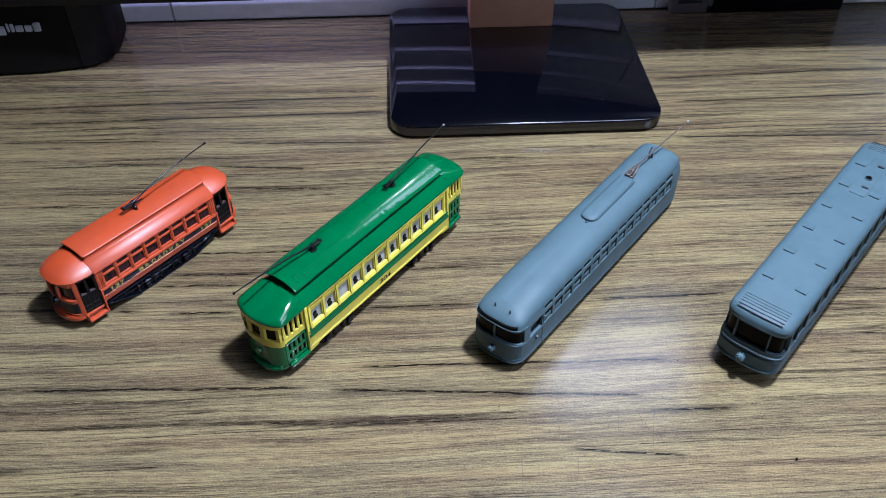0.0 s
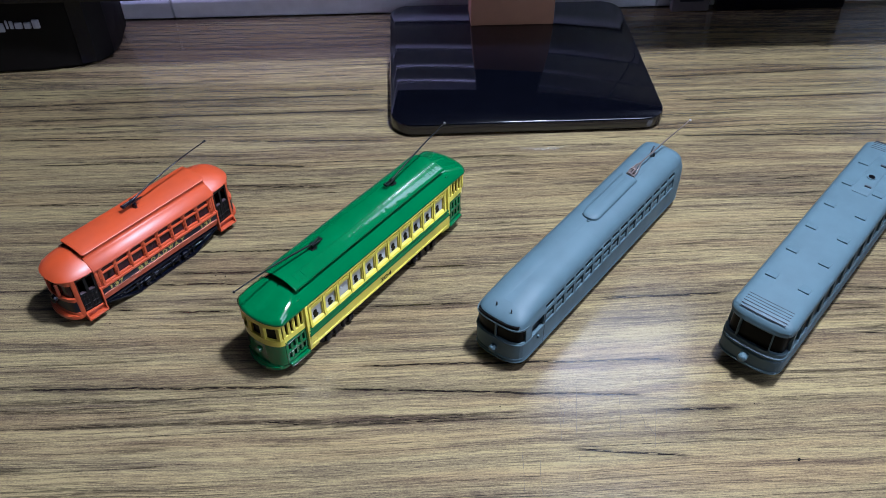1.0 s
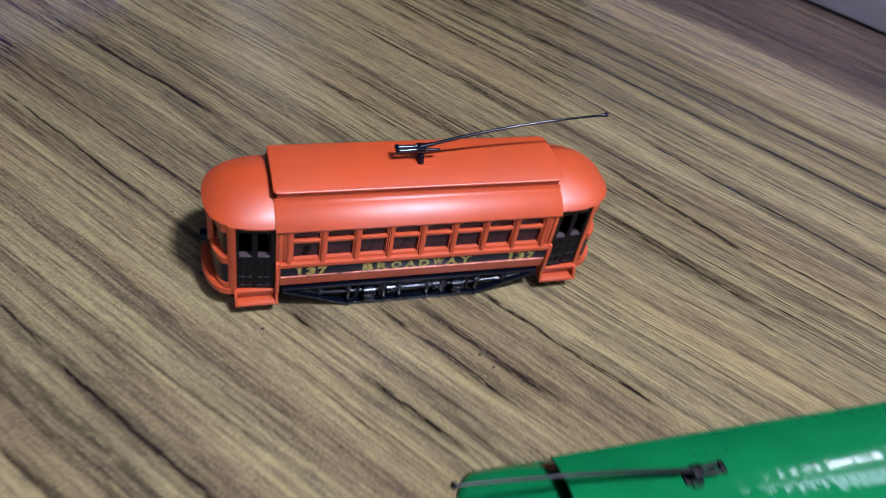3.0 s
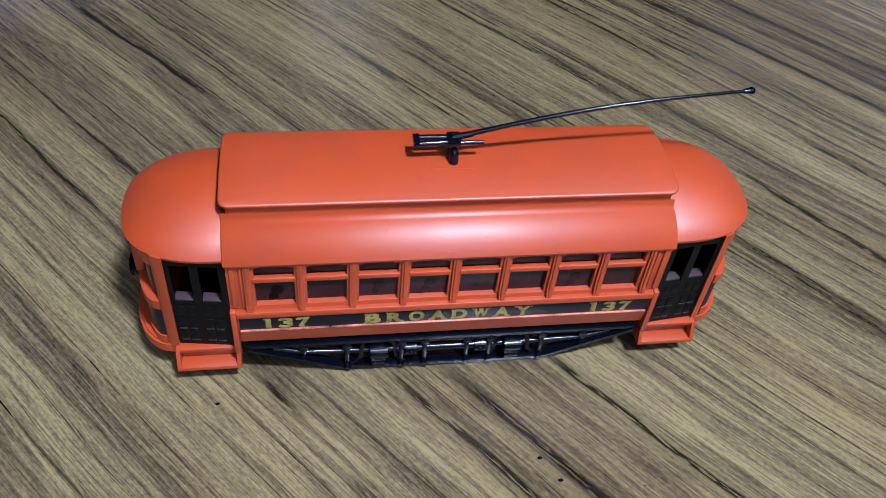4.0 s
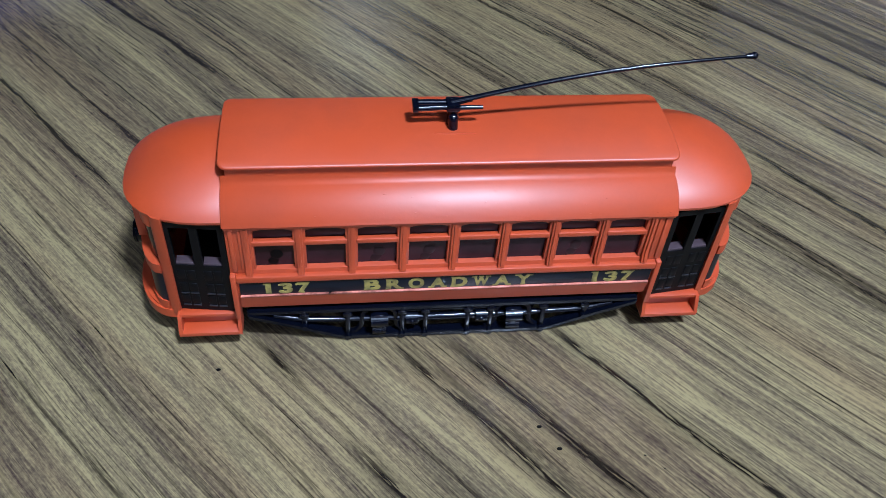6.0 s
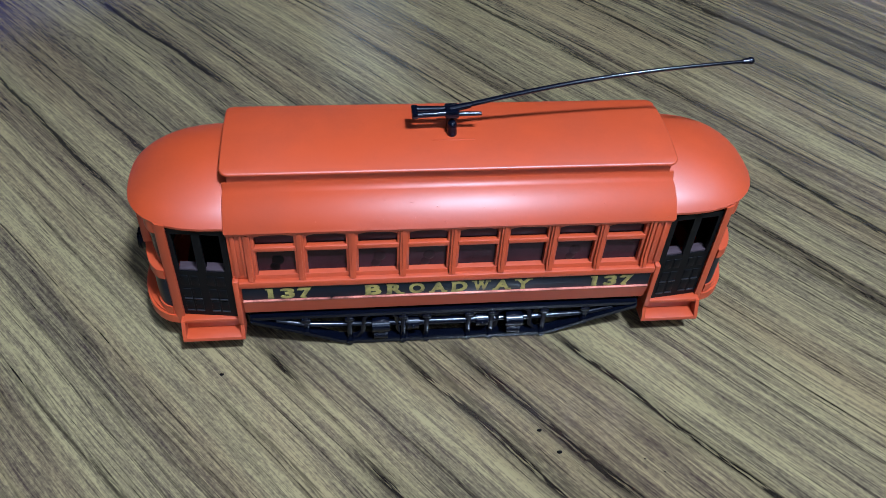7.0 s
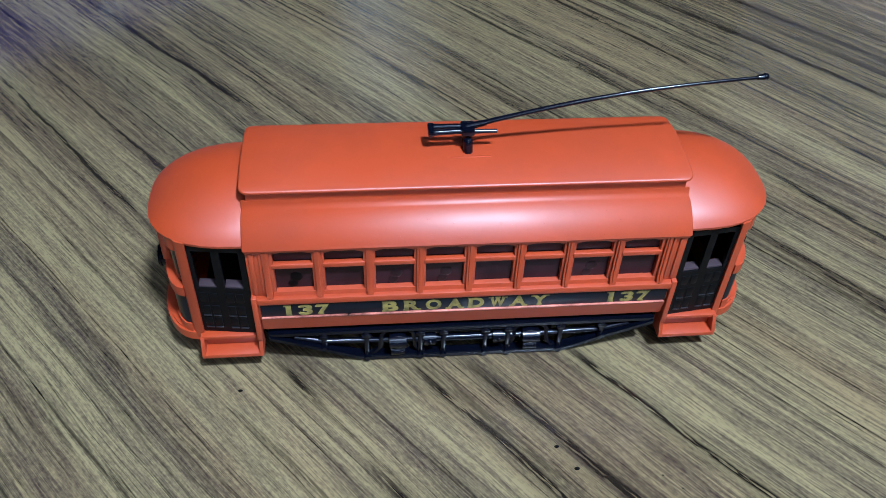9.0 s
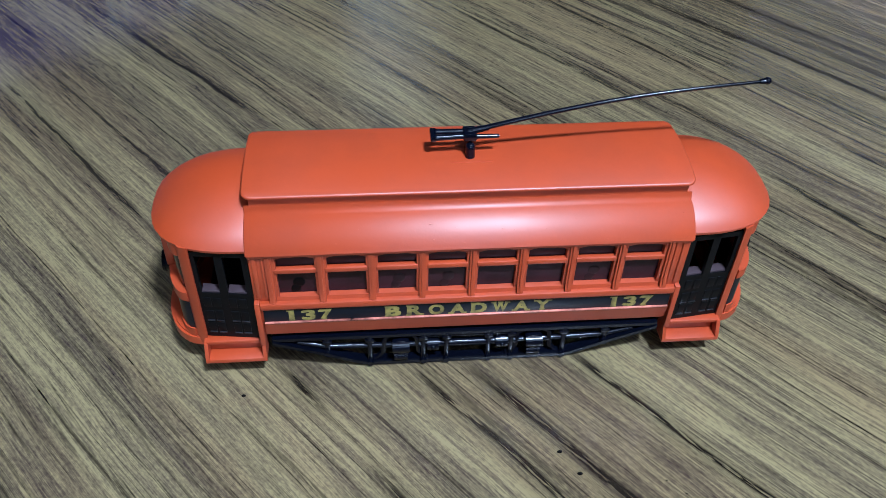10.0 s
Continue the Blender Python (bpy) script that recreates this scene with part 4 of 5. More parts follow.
def green_roof():
    bm = bmesh.new()
    cols = [-76 + 152 * i / 38 for i in range(39)]
    rings = [(G_EAVE - 0.6, 15.3, 5.6, 5.6, 2.0), (G_EAVE - 0.6, 16.0, 6.6, 6.6, 2.0), (G_EAVE + 0.3, 16.1, 6.8, 6.8, 2.0)]
    for k in (0.985, 0.96, 0.92, 0.87, 0.80, 0.71, 0.6, 0.46, 0.26, 0.05):
        rings.append((G_EAVE + 0.3 + 8.3 * (1 - k ** 2.7), 16.1 * k, 6.8 - 4.5 * (1 - k), 6.8 - 4.5 * (1 - k), 2.0))
    ring_loft(bm, cols, rings, n=24)
    for v in bm.verts:
        f = min(1.0, max(0.0, abs(v.co.x) - 60) / 22)
        if v.co.z > G_EAVE:
            crown = (v.co.z - G_EAVE - 0.3) / 8.3
            crown = 1 - max(0.0, 1 - crown) ** (1 + 4.0 * f)
            v.co.z = G_EAVE + 0.3 + 8.3 * crown * (1 - 0.86 * f ** 1.1)
    part("roof", bm, M_GREEN, green)
    # Block painted black to stand for the shade under the deck edge.
    bm = bmesh.new()
    box(bm, -59.5, 59.5, -9.8, 9.8, 44, 50.6)
    part("deck_core", bm, M_VOID, green, "block under the roof deck, black for shade in the gap")
    bm = bmesh.new()
    up, lo = [], []
    for i in range(17):
        y = -11.8 + 23.6 * i / 16
        z = 50.9 + 3.0 * (1 - abs(y / 11.8) ** 2.1)
        up.append((y, z)), lo.append((y, z - 0.9))
    prism(bm, up + lo[::-1], "x", -62.0, 62.0)
    bmesh.ops.bevel(bm, geom=[e for e in bm.edges if e.calc_face_angle(0) > radians(60)], offset=0.3, segments=3, profile=0.5, affect="EDGES")
    # slight unevenness of a hand-finished casting
    bmesh.ops.subdivide_edges(bm, edges=[e for e in bm.edges if abs(e.verts[0].co.x - e.verts[1].co.x) > 60], cuts=130)
    jit = {}
    dice = random.Random(7)
    for v in bm.verts:
        k = round(v.co.x * 2)
        if k not in jit:
            jit[k] = dice.uniform(-0.03, 0.03)
        v.co.z += jit[k]
    part("roof_deck", bm, M_GREEN, green, sharp=50)
    # seams and rivets on the deck
    bm = bmesh.new()
    for y in (-4.6, 4.6):
        z = 50.9 + 3.0 * (1 - abs(y / 11.8) ** 2.1)
        box(bm, -57, 57, y - 0.12, y + 0.12, z - 0.2, z + 0.12)
    part("deck_seam", bm, M_GREEN, green, smooth=False)
    bm = bmesh.new()
    for y in (-5.4, 5.4):
        z = 50.9 + 3.0 * (1 - abs(y / 11.8) ** 2.1)
        for k in range(44):
            ball(bm, (-56 + k * 2.6, y, z), 0.28, u=6, v=4)
    for x in (-57, -54.5, -52, 52, 54.5, 57):
        for j in range(7):
            y = -9.6 + j * 0.75
            z = 50.9 + 3.0 * (1 - abs(y / 11.8) ** 2.1)
            ball(bm, (x, y, z), 0.28, u=6, v=4)
    tagged(part("rivets", bm, M_GREEN, green), kind="stuff")
    for x in (-62.8, 62.8):
        for s in (-1, 1):
            bm = bmesh.new()
            box(bm, x - 1.2, x + 1.2, s * 13.0 - 0.5, s * 13.0 + 0.5, 44.6, 46.2, 0.2)
            part("roof_bracket", bm, M_GREEN, green)


def green_side(s):
    n, p, w, x0 = 11, 10.55, 7.9, -56.7
    z0, z1 = 25.0, 35.2
    bm = bmesh.new()
    sbox(bm, s, -60.5, 60.5, 13.2, 15.0, z1, G_EAVE - 0.3, 0.1)
    sbox(bm, s, -60.5, 60.5, 13.2, 15.0, 22.0, z0, 0.1)
    for k in range(n - 1):
        sbox(bm, s, x0 + w + k * p, x0 + p + k * p, 13.2, 15.0, z0 - 0.1, z1 + 0.1)
    for x in (-60.5, 57.1):
        sbox(bm, s, x, x + 3.6, 13.2, 15.0, z0 - 0.1, z1 + 0.1)
    part("side_wall", bm, M_YELLOW, green)
    bm = bmesh.new()
    sbox(bm, s, -60.5, 60.5, 14.6, 15.9, 39.2, G_EAVE - 0.5, 0.2)
    part("letterboard", bm, M_YELLOW, green)
    for k in range(n + 1):
        x = x0 - (p - w) / 2 + k * p
        bm = bmesh.new()
        prism(bm, [(s * 14.6, 39.4), (s * 15.6, 39.4), (s * 15.7, 27), (s * 16.3, 23.4), (s * 14.6, 23.4)], "x", x - 0.75, x + 0.75)
        part("window_post", bm, M_YELLOW, green)
    for k in range(n):
        x = x0 + k * p
        bm = bmesh.new()
        prism(bm, [(s * 14.2, z0 + 0.5), (s * 15.5, z0), (s * 16.1, 23.3), (s * 14.8, 23.3)], "x", x - 0.5, x + w + 0.5)
        part("window_sill", bm, M_YELLOW, green)
        bm = bmesh.new()
        prism(bm, [(s * 14.4, z1 - 0.2), (s * 15.2, z1 - 0.2), (s * 15.6, z1 + 2.6), (s * 14.4, z1 + 2.6)], "x", x - 0.3, x + w + 0.3)
        part("window_head", bm, M_YELLOW, green)
        bm = bmesh.new()
        sbox(bm, s, x - 0.2, x + w + 0.2, 13.5, 13.9, z0 - 0.1, z1 + 0.1)
        part("window_pane", bm, M_FILM, green, "grey-white card window", smooth=False)
        if k not in (2,):
            bm = bmesh.new()
            cx = x + w * (0.42 + 0.16 * ((k * 7) % 5) / 4)
            ball(bm, (cx, s * 13.95, 29.4), 1.9, 0.85, 0.12, 1.0)
            ball(bm, (cx + 0.5, s * 13.95, 27.0), 1.5, 1.2, 0.13, 0.9)
            part("window_print", bm, M_DARKBLOB, green, "plain dark round print")
    bm = bmesh.new()
    prism(bm, [(s * 13.2, 23.3), (s * 15.7, 23.3), (s * 16.3, 22.6), (s * 16.3, 21.6), (s * 13.2, 21.6)], "x", -61, 61)
    part("belt_rail", bm, M_GREEN, green)
    bm = bmesh.new()
    prism(bm, [(s * 13.2, 21.6), (s * 15.9, 21.6), (s * 16.7, 19.4), (s * 16.7, 18.6), (s * 13.2, 18.6)], "x", -61, 61)
    part("side_band", bm, M_GREEN, green)
    bm = bmesh.new()
    prism(bm, [(s * 13.0, 18.6), (s * 16.5, 18.6), (s * 15.8, 11.4), (s * 13.0, 11.4)], "x", -60.5, 60.5)
    sbox(bm, s, -61, 61, 13.0, 16.2, 10.0, 11.5, 0.2)
    for e in (-1, 1):
        prism(bm, [(e * 61.6, s * 13.2), (e * 61.6, s * 16.0), (e * 55, s * 15.8), (e * 55, s * 13.2)], "z", 8.4, 17.2)
    part("lower_panel", bm, M_YELLOW, green)
    for x in (-58.5, -56, 56, 58.5):
        bm = bmesh.new()
        for z in (13.2, 15.2):
            ball(bm, (x, s * 16.2, z), 0.35, u=8, v=6)
        part("bolt", bm, M_YELLOW, green)
    bm = lettering("304", 9.6, 3.6, 0.012)
    for v in bm.verts:
        v.co += Vector((-4.0, -15.95 - 0.0972 * (v.co.z + 0.4), 12.4))
    turn_z(bm, s > 0)
    part("lettering", bm, M_BLACK, green, "black side numerals", smooth=False)
    for x in (-61.0, 61.0):
        bm = bmesh.new()
        sbox(bm, s, x - 0.9, x + 0.9, 13.2, 16.2, 9.0, G_EAVE - 0.4, 0.25)
        part("corner_post", bm, M_YELLOW, green)
    # bogies
    for cx in (-38, 38):
        t = tagged(new("bogie_side"), "black moulded bogie side frame")
        t.parent = green
        bm = bmesh.new()
        prism(bm, [(cx - 13, 7.5), (cx - 11, 4.2), (cx - 6, 3.4), (cx - 3, 1.6), (cx + 3, 1.6), (cx + 6, 3.4), (cx + 11, 4.2), (cx + 13, 7.5), (cx + 5, 9.4), (cx - 5, 9.4)], "y", s * 12.6, s * 14.0)
        part("frame", bm, M_BLACK, t)
        for dx in (-9, 9):
            bm = bmesh.new()
            cyl(bm, (cx + dx, s * 10.6, 5.0), (cx + dx, s * 12.4, 5.0), 5.0, 4.8, 20)
            part("wheel", bm, M_BLACK, t)
            bm = bmesh.new()
            box(bm, cx + dx - 1.8, cx + dx + 1.8, s * 14.3 - 1.1, s * 14.3 + 1.1, 2.8, 7.2, 0.5)
            part("journal_box", bm, M_BLACK, t)
        for dx in (-3.2, 3.2):
            bm = bmesh.new()
            cyl(bm, (cx + dx, s * 14.2, 3.0), (cx + dx, s * 14.2, 8.0), 1.1, 1.1, 10)
            part("spring", bm, M_BLACK, t)
    for x in (-14, 2, 16):
        bm = bmesh.new()
        box(bm, x - 5, x + 5, s * 10.0 - 2.6, s * 10.0 + 2.6, 3.6, 9.4, 0.5)
        part("equipment_box", bm, M_BLACK, green)


def green_end(e):
    def arc(half, out, x0, n=16, pw=0.85):
        return [(x0 + out * abs(math.cos(radians(a))) ** pw, half * math.sin(radians(a))) for a in [-90 + 180 * i / n for i in range(n + 1)]]

    def band(name, z0, z1, half, out, x0, thick, mat, label=""):
        bm = bmesh.new()
        a, b = arc(half, out, x0), arc(half - thick, max(out - thick, 0.3), x0)
        prism(bm, [(e * x, y) for x, y in a + b[::-1]], "z", z0, z1)
        part(name, bm, mat, green, label, sharp=45)
    band("dash", 9.5, 24.4, 13.8, 7.2, 75.0, 2.2, M_GREEN, "curved green dash")
    band("dash_cap", 24.4, 28.6, 14.2, 7.5, 75.0, 2.2, M_YELLOW)
    band("end_header", 37.6, G_EAVE - 0.5, 14.3, 7.4, 75.0, 2.2, M_YELLOW)
    band("end_glazing", 28.4, 37.8, 12.6, 5.6, 75.0, 0.4, M_VOID, "dark end window")
    for y, w in ((-12.6, 1.3), (-4.6, 1.5), (4.6, 1.5), (12.6, 1.3)):
        x = 75.0 + 7.2 * abs(math.cos(math.asin(y / 14.3))) ** 0.85
        bm = bmesh.new()
        box(bm, e * (x - 0.9) - 0.9, e * (x - 0.9) + 0.9, y - w, y + w, 28.4, 37.8, 0.25)
        part("mullion", bm, M_YELLOW, green)
    bm = bmesh.new()
    out = [(72, -13.0)] + arc(13.4, 10.2, 74.0) + [(72, 13.0)]
    prism(bm, [(e * x, y) for x, y in out], "z", 5.6, 9.6)
    bmesh.ops.bevel(bm, geom=[k for k in bm.edges if abs(k.verts[0].co.z - k.verts[1].co.z) < 0.01], offset=1.1, segments=3, affect="EDGES")
    part("bumper", bm, M_GREEN, green, sharp=45)
    bm = bmesh.new()
    cyl(bm, (e * 81.0, 0, 17.5), (e * 83.4, 0, 17.5), 2.2, 1.9, 16)
    part("headlamp", bm, M_GREEN, green)
    bm = bmesh.new()
    box(bm, min(e * 60, e * 80), max(e * 60, e * 80), -12, 12, 7.6, 9.6)
    part("vestibule_floor", bm, M_GREEN, green)
    bm = bmesh.new()
    box(bm, min(e * 60.2, e * 61.2), max(e * 60.2, e * 61.2), -13.2, 13.2, 9.6, G_EAVE - 0.6)
    part("bulkhead", bm, M_VOID, green)
    for s in (-1, 1):
        # side of the vestibule: barred lights above, pierced gate below
        xa, xb = 61.6, 76.2
        bm = bmesh.new()
        ya, yb = 14.9, 14.1
        def put(bm):
            for v in bm.verts:
                f = (v.co.x - xa) / (xb - xa)
                v.co = Vector((e * v.co.x, s * (ya + (yb - ya) * f - v.co.y), v.co.z))
            if e * s > 0:
                bmesh.ops.reverse_faces(bm, faces=bm.faces)
        box(bm, xa, xb, 0, 1.4, 26.0, 29.6)
        box(bm, xa, xb, 0, 1.4, 39.0, G_EAVE - 0.4)
        put(bm)
        part("side_frame", bm, M_YELLOW, green)
        for k in range(5):
            x = xa + 0.7 + k * (xb - xa - 1.4) / 4
            bm = bmesh.new()
            box(bm, x - 0.85, x + 0.85, 0.05, 1.3, 29.4, 39.2, 0.2)
            put(bm)
            part("bar", bm, M_YELLOW, green)
        g = tagged(new("gate"), "green pierced vestibule gate")
        g.parent = green
        for z, h in ((9.8, 2.0), (16.6, 1.7), (23.6, 2.4)):
            bm = bmesh.new()
            box(bm, xa, xb, 0.0, 1.5, z, z + h, 0.2)
            put(bm)
            part("gate_rail", bm, M_GREEN, g)
        for k in range(5):
            x = xa + 0.9 + k * (xb - xa - 1.8) / 4
            bm = bmesh.new()
            box(bm, x - 0.9, x + 0.9, 0.1, 1.4, 10, 25.6, 0.2)
            put(bm)
            part("gate_bar", bm, M_GREEN, g)
        bm = bmesh.new()
        box(bm, xa, xb, 1.6, 2.1, 10, 25)
        put(bm)
        part("gate_back", bm, M_VOID, g)
        bm = bmesh.new()
        box(bm, xa + 0.6, xb - 0.8, -1.6, 1.0, 7.4, 9.6, 0.4)
        put(bm)
        part("step", bm, M_GREEN, green)


green_roof()
for side in (-1, 1):
    green_side(side)
    green_end(side)
bm = bmesh.new()
box(bm, -60, 60, -12.6, 12.6, 7.8, 10.4, 0.2)
part("underframe", bm, M_BLACK, green)
pole_on(green, (-36.0, 0.4, 56.0), (-86.5, 4.0, 60.5), M_DOOR, M_DOOR, bow=1.2, r=0.56)
pole_on(green, (30.5, 1.4, 56.0), (82.5, 3.0, 66.0), M_DOOR, M_STEEL, bow=1.0, r=0.55)

# ---- grey streamlined streetcar ----
def grey_streamliner(m):
    t = thing("streamlined_streetcar_model", "unpainted grey primer streamlined streetcar with roof duct", "model streetcar", m, group="model streetcars on the desk")
    L, R, W, H = 78.0, 85.0, 15.4, 41.6
    n_win, p, x0 = 15, 9.75, -64.3
    cols = [-L, -77.2, -66.2]
    for k in range(n_win):
        cols += [x0 + k * p, x0 + k * p + 8.1]
    cols.append(R)
    N = 16
    rings = [(3.4, W - 2.6, 7.4, 11, 2.6), (4.0, W - 1.3, 9.2, 12, 2.7), (6.0, W - 0.5, 10.6, 12.8, 2.8), (6.4, W + 0.15, 11.4, 13.2, 2.9), (7.0, W + 0.15, 11.4, 13.2, 2.9), (7.4, W - 0.1, 10.7, 13.0, 2.9), (8.2, W - 0.1, 10.7, 13.0, 2.9),
             (8.5, W + 0.1, 11.3, 13.2, 2.9), (9.0, W + 0.1, 11.3, 13.2, 2.9), (9.3, W, 10.8, 13.0, 2.9), (19.2, W, 10.8, 12.8, 3.2), (19.7, W + 0.2, 11.3, 13.0, 3.2), (20.4, W + 0.2, 11.3, 13.0, 3.2), (20.8, W, 10.6, 12.7, 3.3),
             (28.9, W - 0.15, 10.5, 11.8, 3.5), (30.5, W - 0.3, 10.5, 11.5, 3.5), (33.2, W - 1.05, 10.0, 10.6, 3.4)]
    glass = 13
    for i in range(1, 12):
        a = radians(85 * i / 11)
        c = math.cos(a)
        rings.append((33.2 + (H - 33.2) * math.sin(a), (W - 1.05) * c ** 0.72, 10.0 - 11.0 * (1 - c), 10.6 - 10.8 * (1 - c), 3.2))
    bm = bmesh.new()
    faces = ring_loft(bm, cols, rings, n=N)
    for v in bm.verts:
        f = min(1.0, max(0.0, (-56 - v.co.x) / 32))
        if v.co.z > 31.5:
            v.co.z = 31.5 + (v.co.z - 31.5) * (1 - 0.55 * f ** 1.7)
    k = len(cols)
    panes = []
    for i in range(k - 1):
        wide = cols[i + 1] - cols[i]
        for face in (i, 2 * k + N - 3 - i):
            if abs(wide - 8.1) < 0.01:
                panes.append(("window", [faces[glass, face]], 0.35, 1.2, M_VOID))
                panes.append(("standee_window", [faces[glass + 2, face]], 0.3, 0.7, M_VOID))
            elif abs(wide - 11.0) < 0.01:
                panes.append(("door_window", [faces[glass, face]], 0.5, 2.0, M_VOID))
    a0 = 2 * k + N - 2
    panes.append(("windscreen", [faces[r, a0 + j] for r in (glass, glass + 1) for j in range(1, N // 2)], 0.45, 1.1, M_VOID))
    panes.append(("windscreen", [faces[r, a0 + j] for r in (glass, glass + 1) for j in range(N // 2, N - 1)], 0.45, 1.1, M_VOID))
    b0 = k - 1
    panes.append(("rear_window", [faces[glass, b0 + j] for j in range(4, N - 4)], 0.6, 1.0, M_VOID))
    made = [(name, pane_from(bm, fs, inset, depth), mat) for name, fs, inset, depth, mat in panes]
    part("body", bm, M_PRIMER, t, sharp=15)
    for name, pm, mat in made:
        part(name, pm, mat, t)
    for s in (-1, 1):
        for q in range(n_win):
            bm = bmesh.new()
            sbox(bm, s, x0 + q * p + 0.7, x0 + q * p + 7.4, W - 1.3, W - 0.55, 21.3, 24.6, 0.2)
            part("sash", bm, M_PRIMER, t)
    # thin visor over the windscreen
    bm = bmesh.new()
    o = sorted([(x, y) for x, y in outline([-L, L], W - 0.3, 10.9, 11, 3.5, 40) if x < -L - 1.0], key=lambda v: v[1])
    prism(bm, o + [(x + 1.6, y * 0.97) for x, y in o[::-1]], "z", 30.7, 31.4)
    part("visor", bm, M_PRIMER, t, sharp=45)
    # Solid black band painted for the shade below the roof lip.
    bm = bmesh.new()
    o = sorted([(x, y) for x, y in outline([-L, L], W - 0.6, 10.5, 11, 3.4, 40) if x < -L - 1.0 and abs(y) < 12.8], key=lambda v: v[1])
    prism(bm, o + [(x + 2.4, y * 0.97) for x, y in o[::-1]], "z", 31.5, 33.3)
    part("sign_slot_shade", bm, M_VOID, t, "solid band, black for the shade of the sign recess", sharp=45)
    bm = bmesh.new()
    cyl(bm, (-L - 9.5, 0, 13.4), (-L - 13.4, 0, 13.4), 2.1, 1.9, 18)
    ball(bm, (-L - 13.4, 0, 13.4), 1.75, 0.35, 1, 1, 14, 8)
    part("headlamp", bm, M_PRIMER, t)
    for y in (-4.6, 4.6):
        bm = bmesh.new()
        cyl(bm, (-82.4, y - 0.7, 35.6), (-82.7, y - 0.7, 39.2), 0.45, 0.4, 8)
        part("marker_pin", bm, M_GROOVE, t)
    for y in (-1, 1):
        bm = bmesh.new()
        box(bm, -72.4, -71.2, y * 16.2 - 0.6, y * 16.2 + 0.6, 16.0, 18.0, 0.25)
        part("mirror", bm, M_PRIMER, t)
        bm = bmesh.new()
        box(bm, -65.4, -65.0, y * 15.42 - 0.12, y * 15.42 + 0.12, 4.5, 28.0)
        part("door_seam", bm, M_GROOVE, t)
        for x in (-40, 38):
            bm = bmesh.new()
            for dx in (-9, 9):
                cyl(bm, (x + dx, y * 11.0, 4.4), (x + dx, y * 13.0, 4.4), 4.4, 4.2, 18)
            part("wheel_pair", bm, M_BLACK, t)
    # roof duct
    bm = bmesh.new()
    z = H - 0.7
    ring_loft(bm, [5, 46], [(z - 2.6, 5.9, 6.4, 0.4, 2.4), (z + 0.3, 5.9, 6.4, 0.4, 2.4), (z + 0.4, 5.3, 5.8, 0.4, 2.4), (z + 1.9, 5.2, 5.7, 0.4, 2.4), (z + 2.6, 4.6, 4.9, 0.3, 2.4), (z + 3.0, 3.2, 3.2, 0.2, 2.4), (z + 3.1, 1.2, 1.2, 0.1, 2.4)], n=14)
    part("roof_duct", bm, M_PRIMER, t)
    bm = bmesh.new()
    for y in (-3.4, 3.4):
        box(bm, 44, 84, y - 0.2, y + 0.2, H - 1.6, H - 0.05, 0.1)
    part("roof_rail", bm, M_PRIMER, t)
    p = pole_on(t, (52.0, 0.2, 44.6), (115.0, -4.5, 48.5), M_BRASS, M_LOGO, bow=0.6, r=0.5, foot=3.2)
    bm = bmesh.new()
    for y in (-2.2, 2.2):
        tube(bm, [(47.5, y, 43.4), (51, y * 1.1, 44.6), (57, y * 0.5, 45.4), (60, 0, 45.6)], 0.45, 6)
    box(bm, 47, 48.4, -2.6, 2.6, 42.4, 44.2, 0.3)
    part("spring_frame", bm, M_BRASS, p)
    bm = bmesh.new()
    tube(bm, [(75, 0.8, 40.4), (75, 0.8, 45.4), (77.6, 0.8, 47.2)], 0.5, 6)
    tube(bm, [(75, -1.4, 40.4), (75, -1.2, 44.8)], 0.5, 6)
    tube(bm, [(72.5, -0.3, 42.6), (77.5, -0.3, 42.6)], 0.45, 6)
    part("pole_hook", bm, M_GROOVE, t)
    bm = bmesh.new()
    box(bm, -80, 84, -11.5, 11.5, 2.0, 4.4)
    part("underframe", bm, M_BLACK, t)
    return t


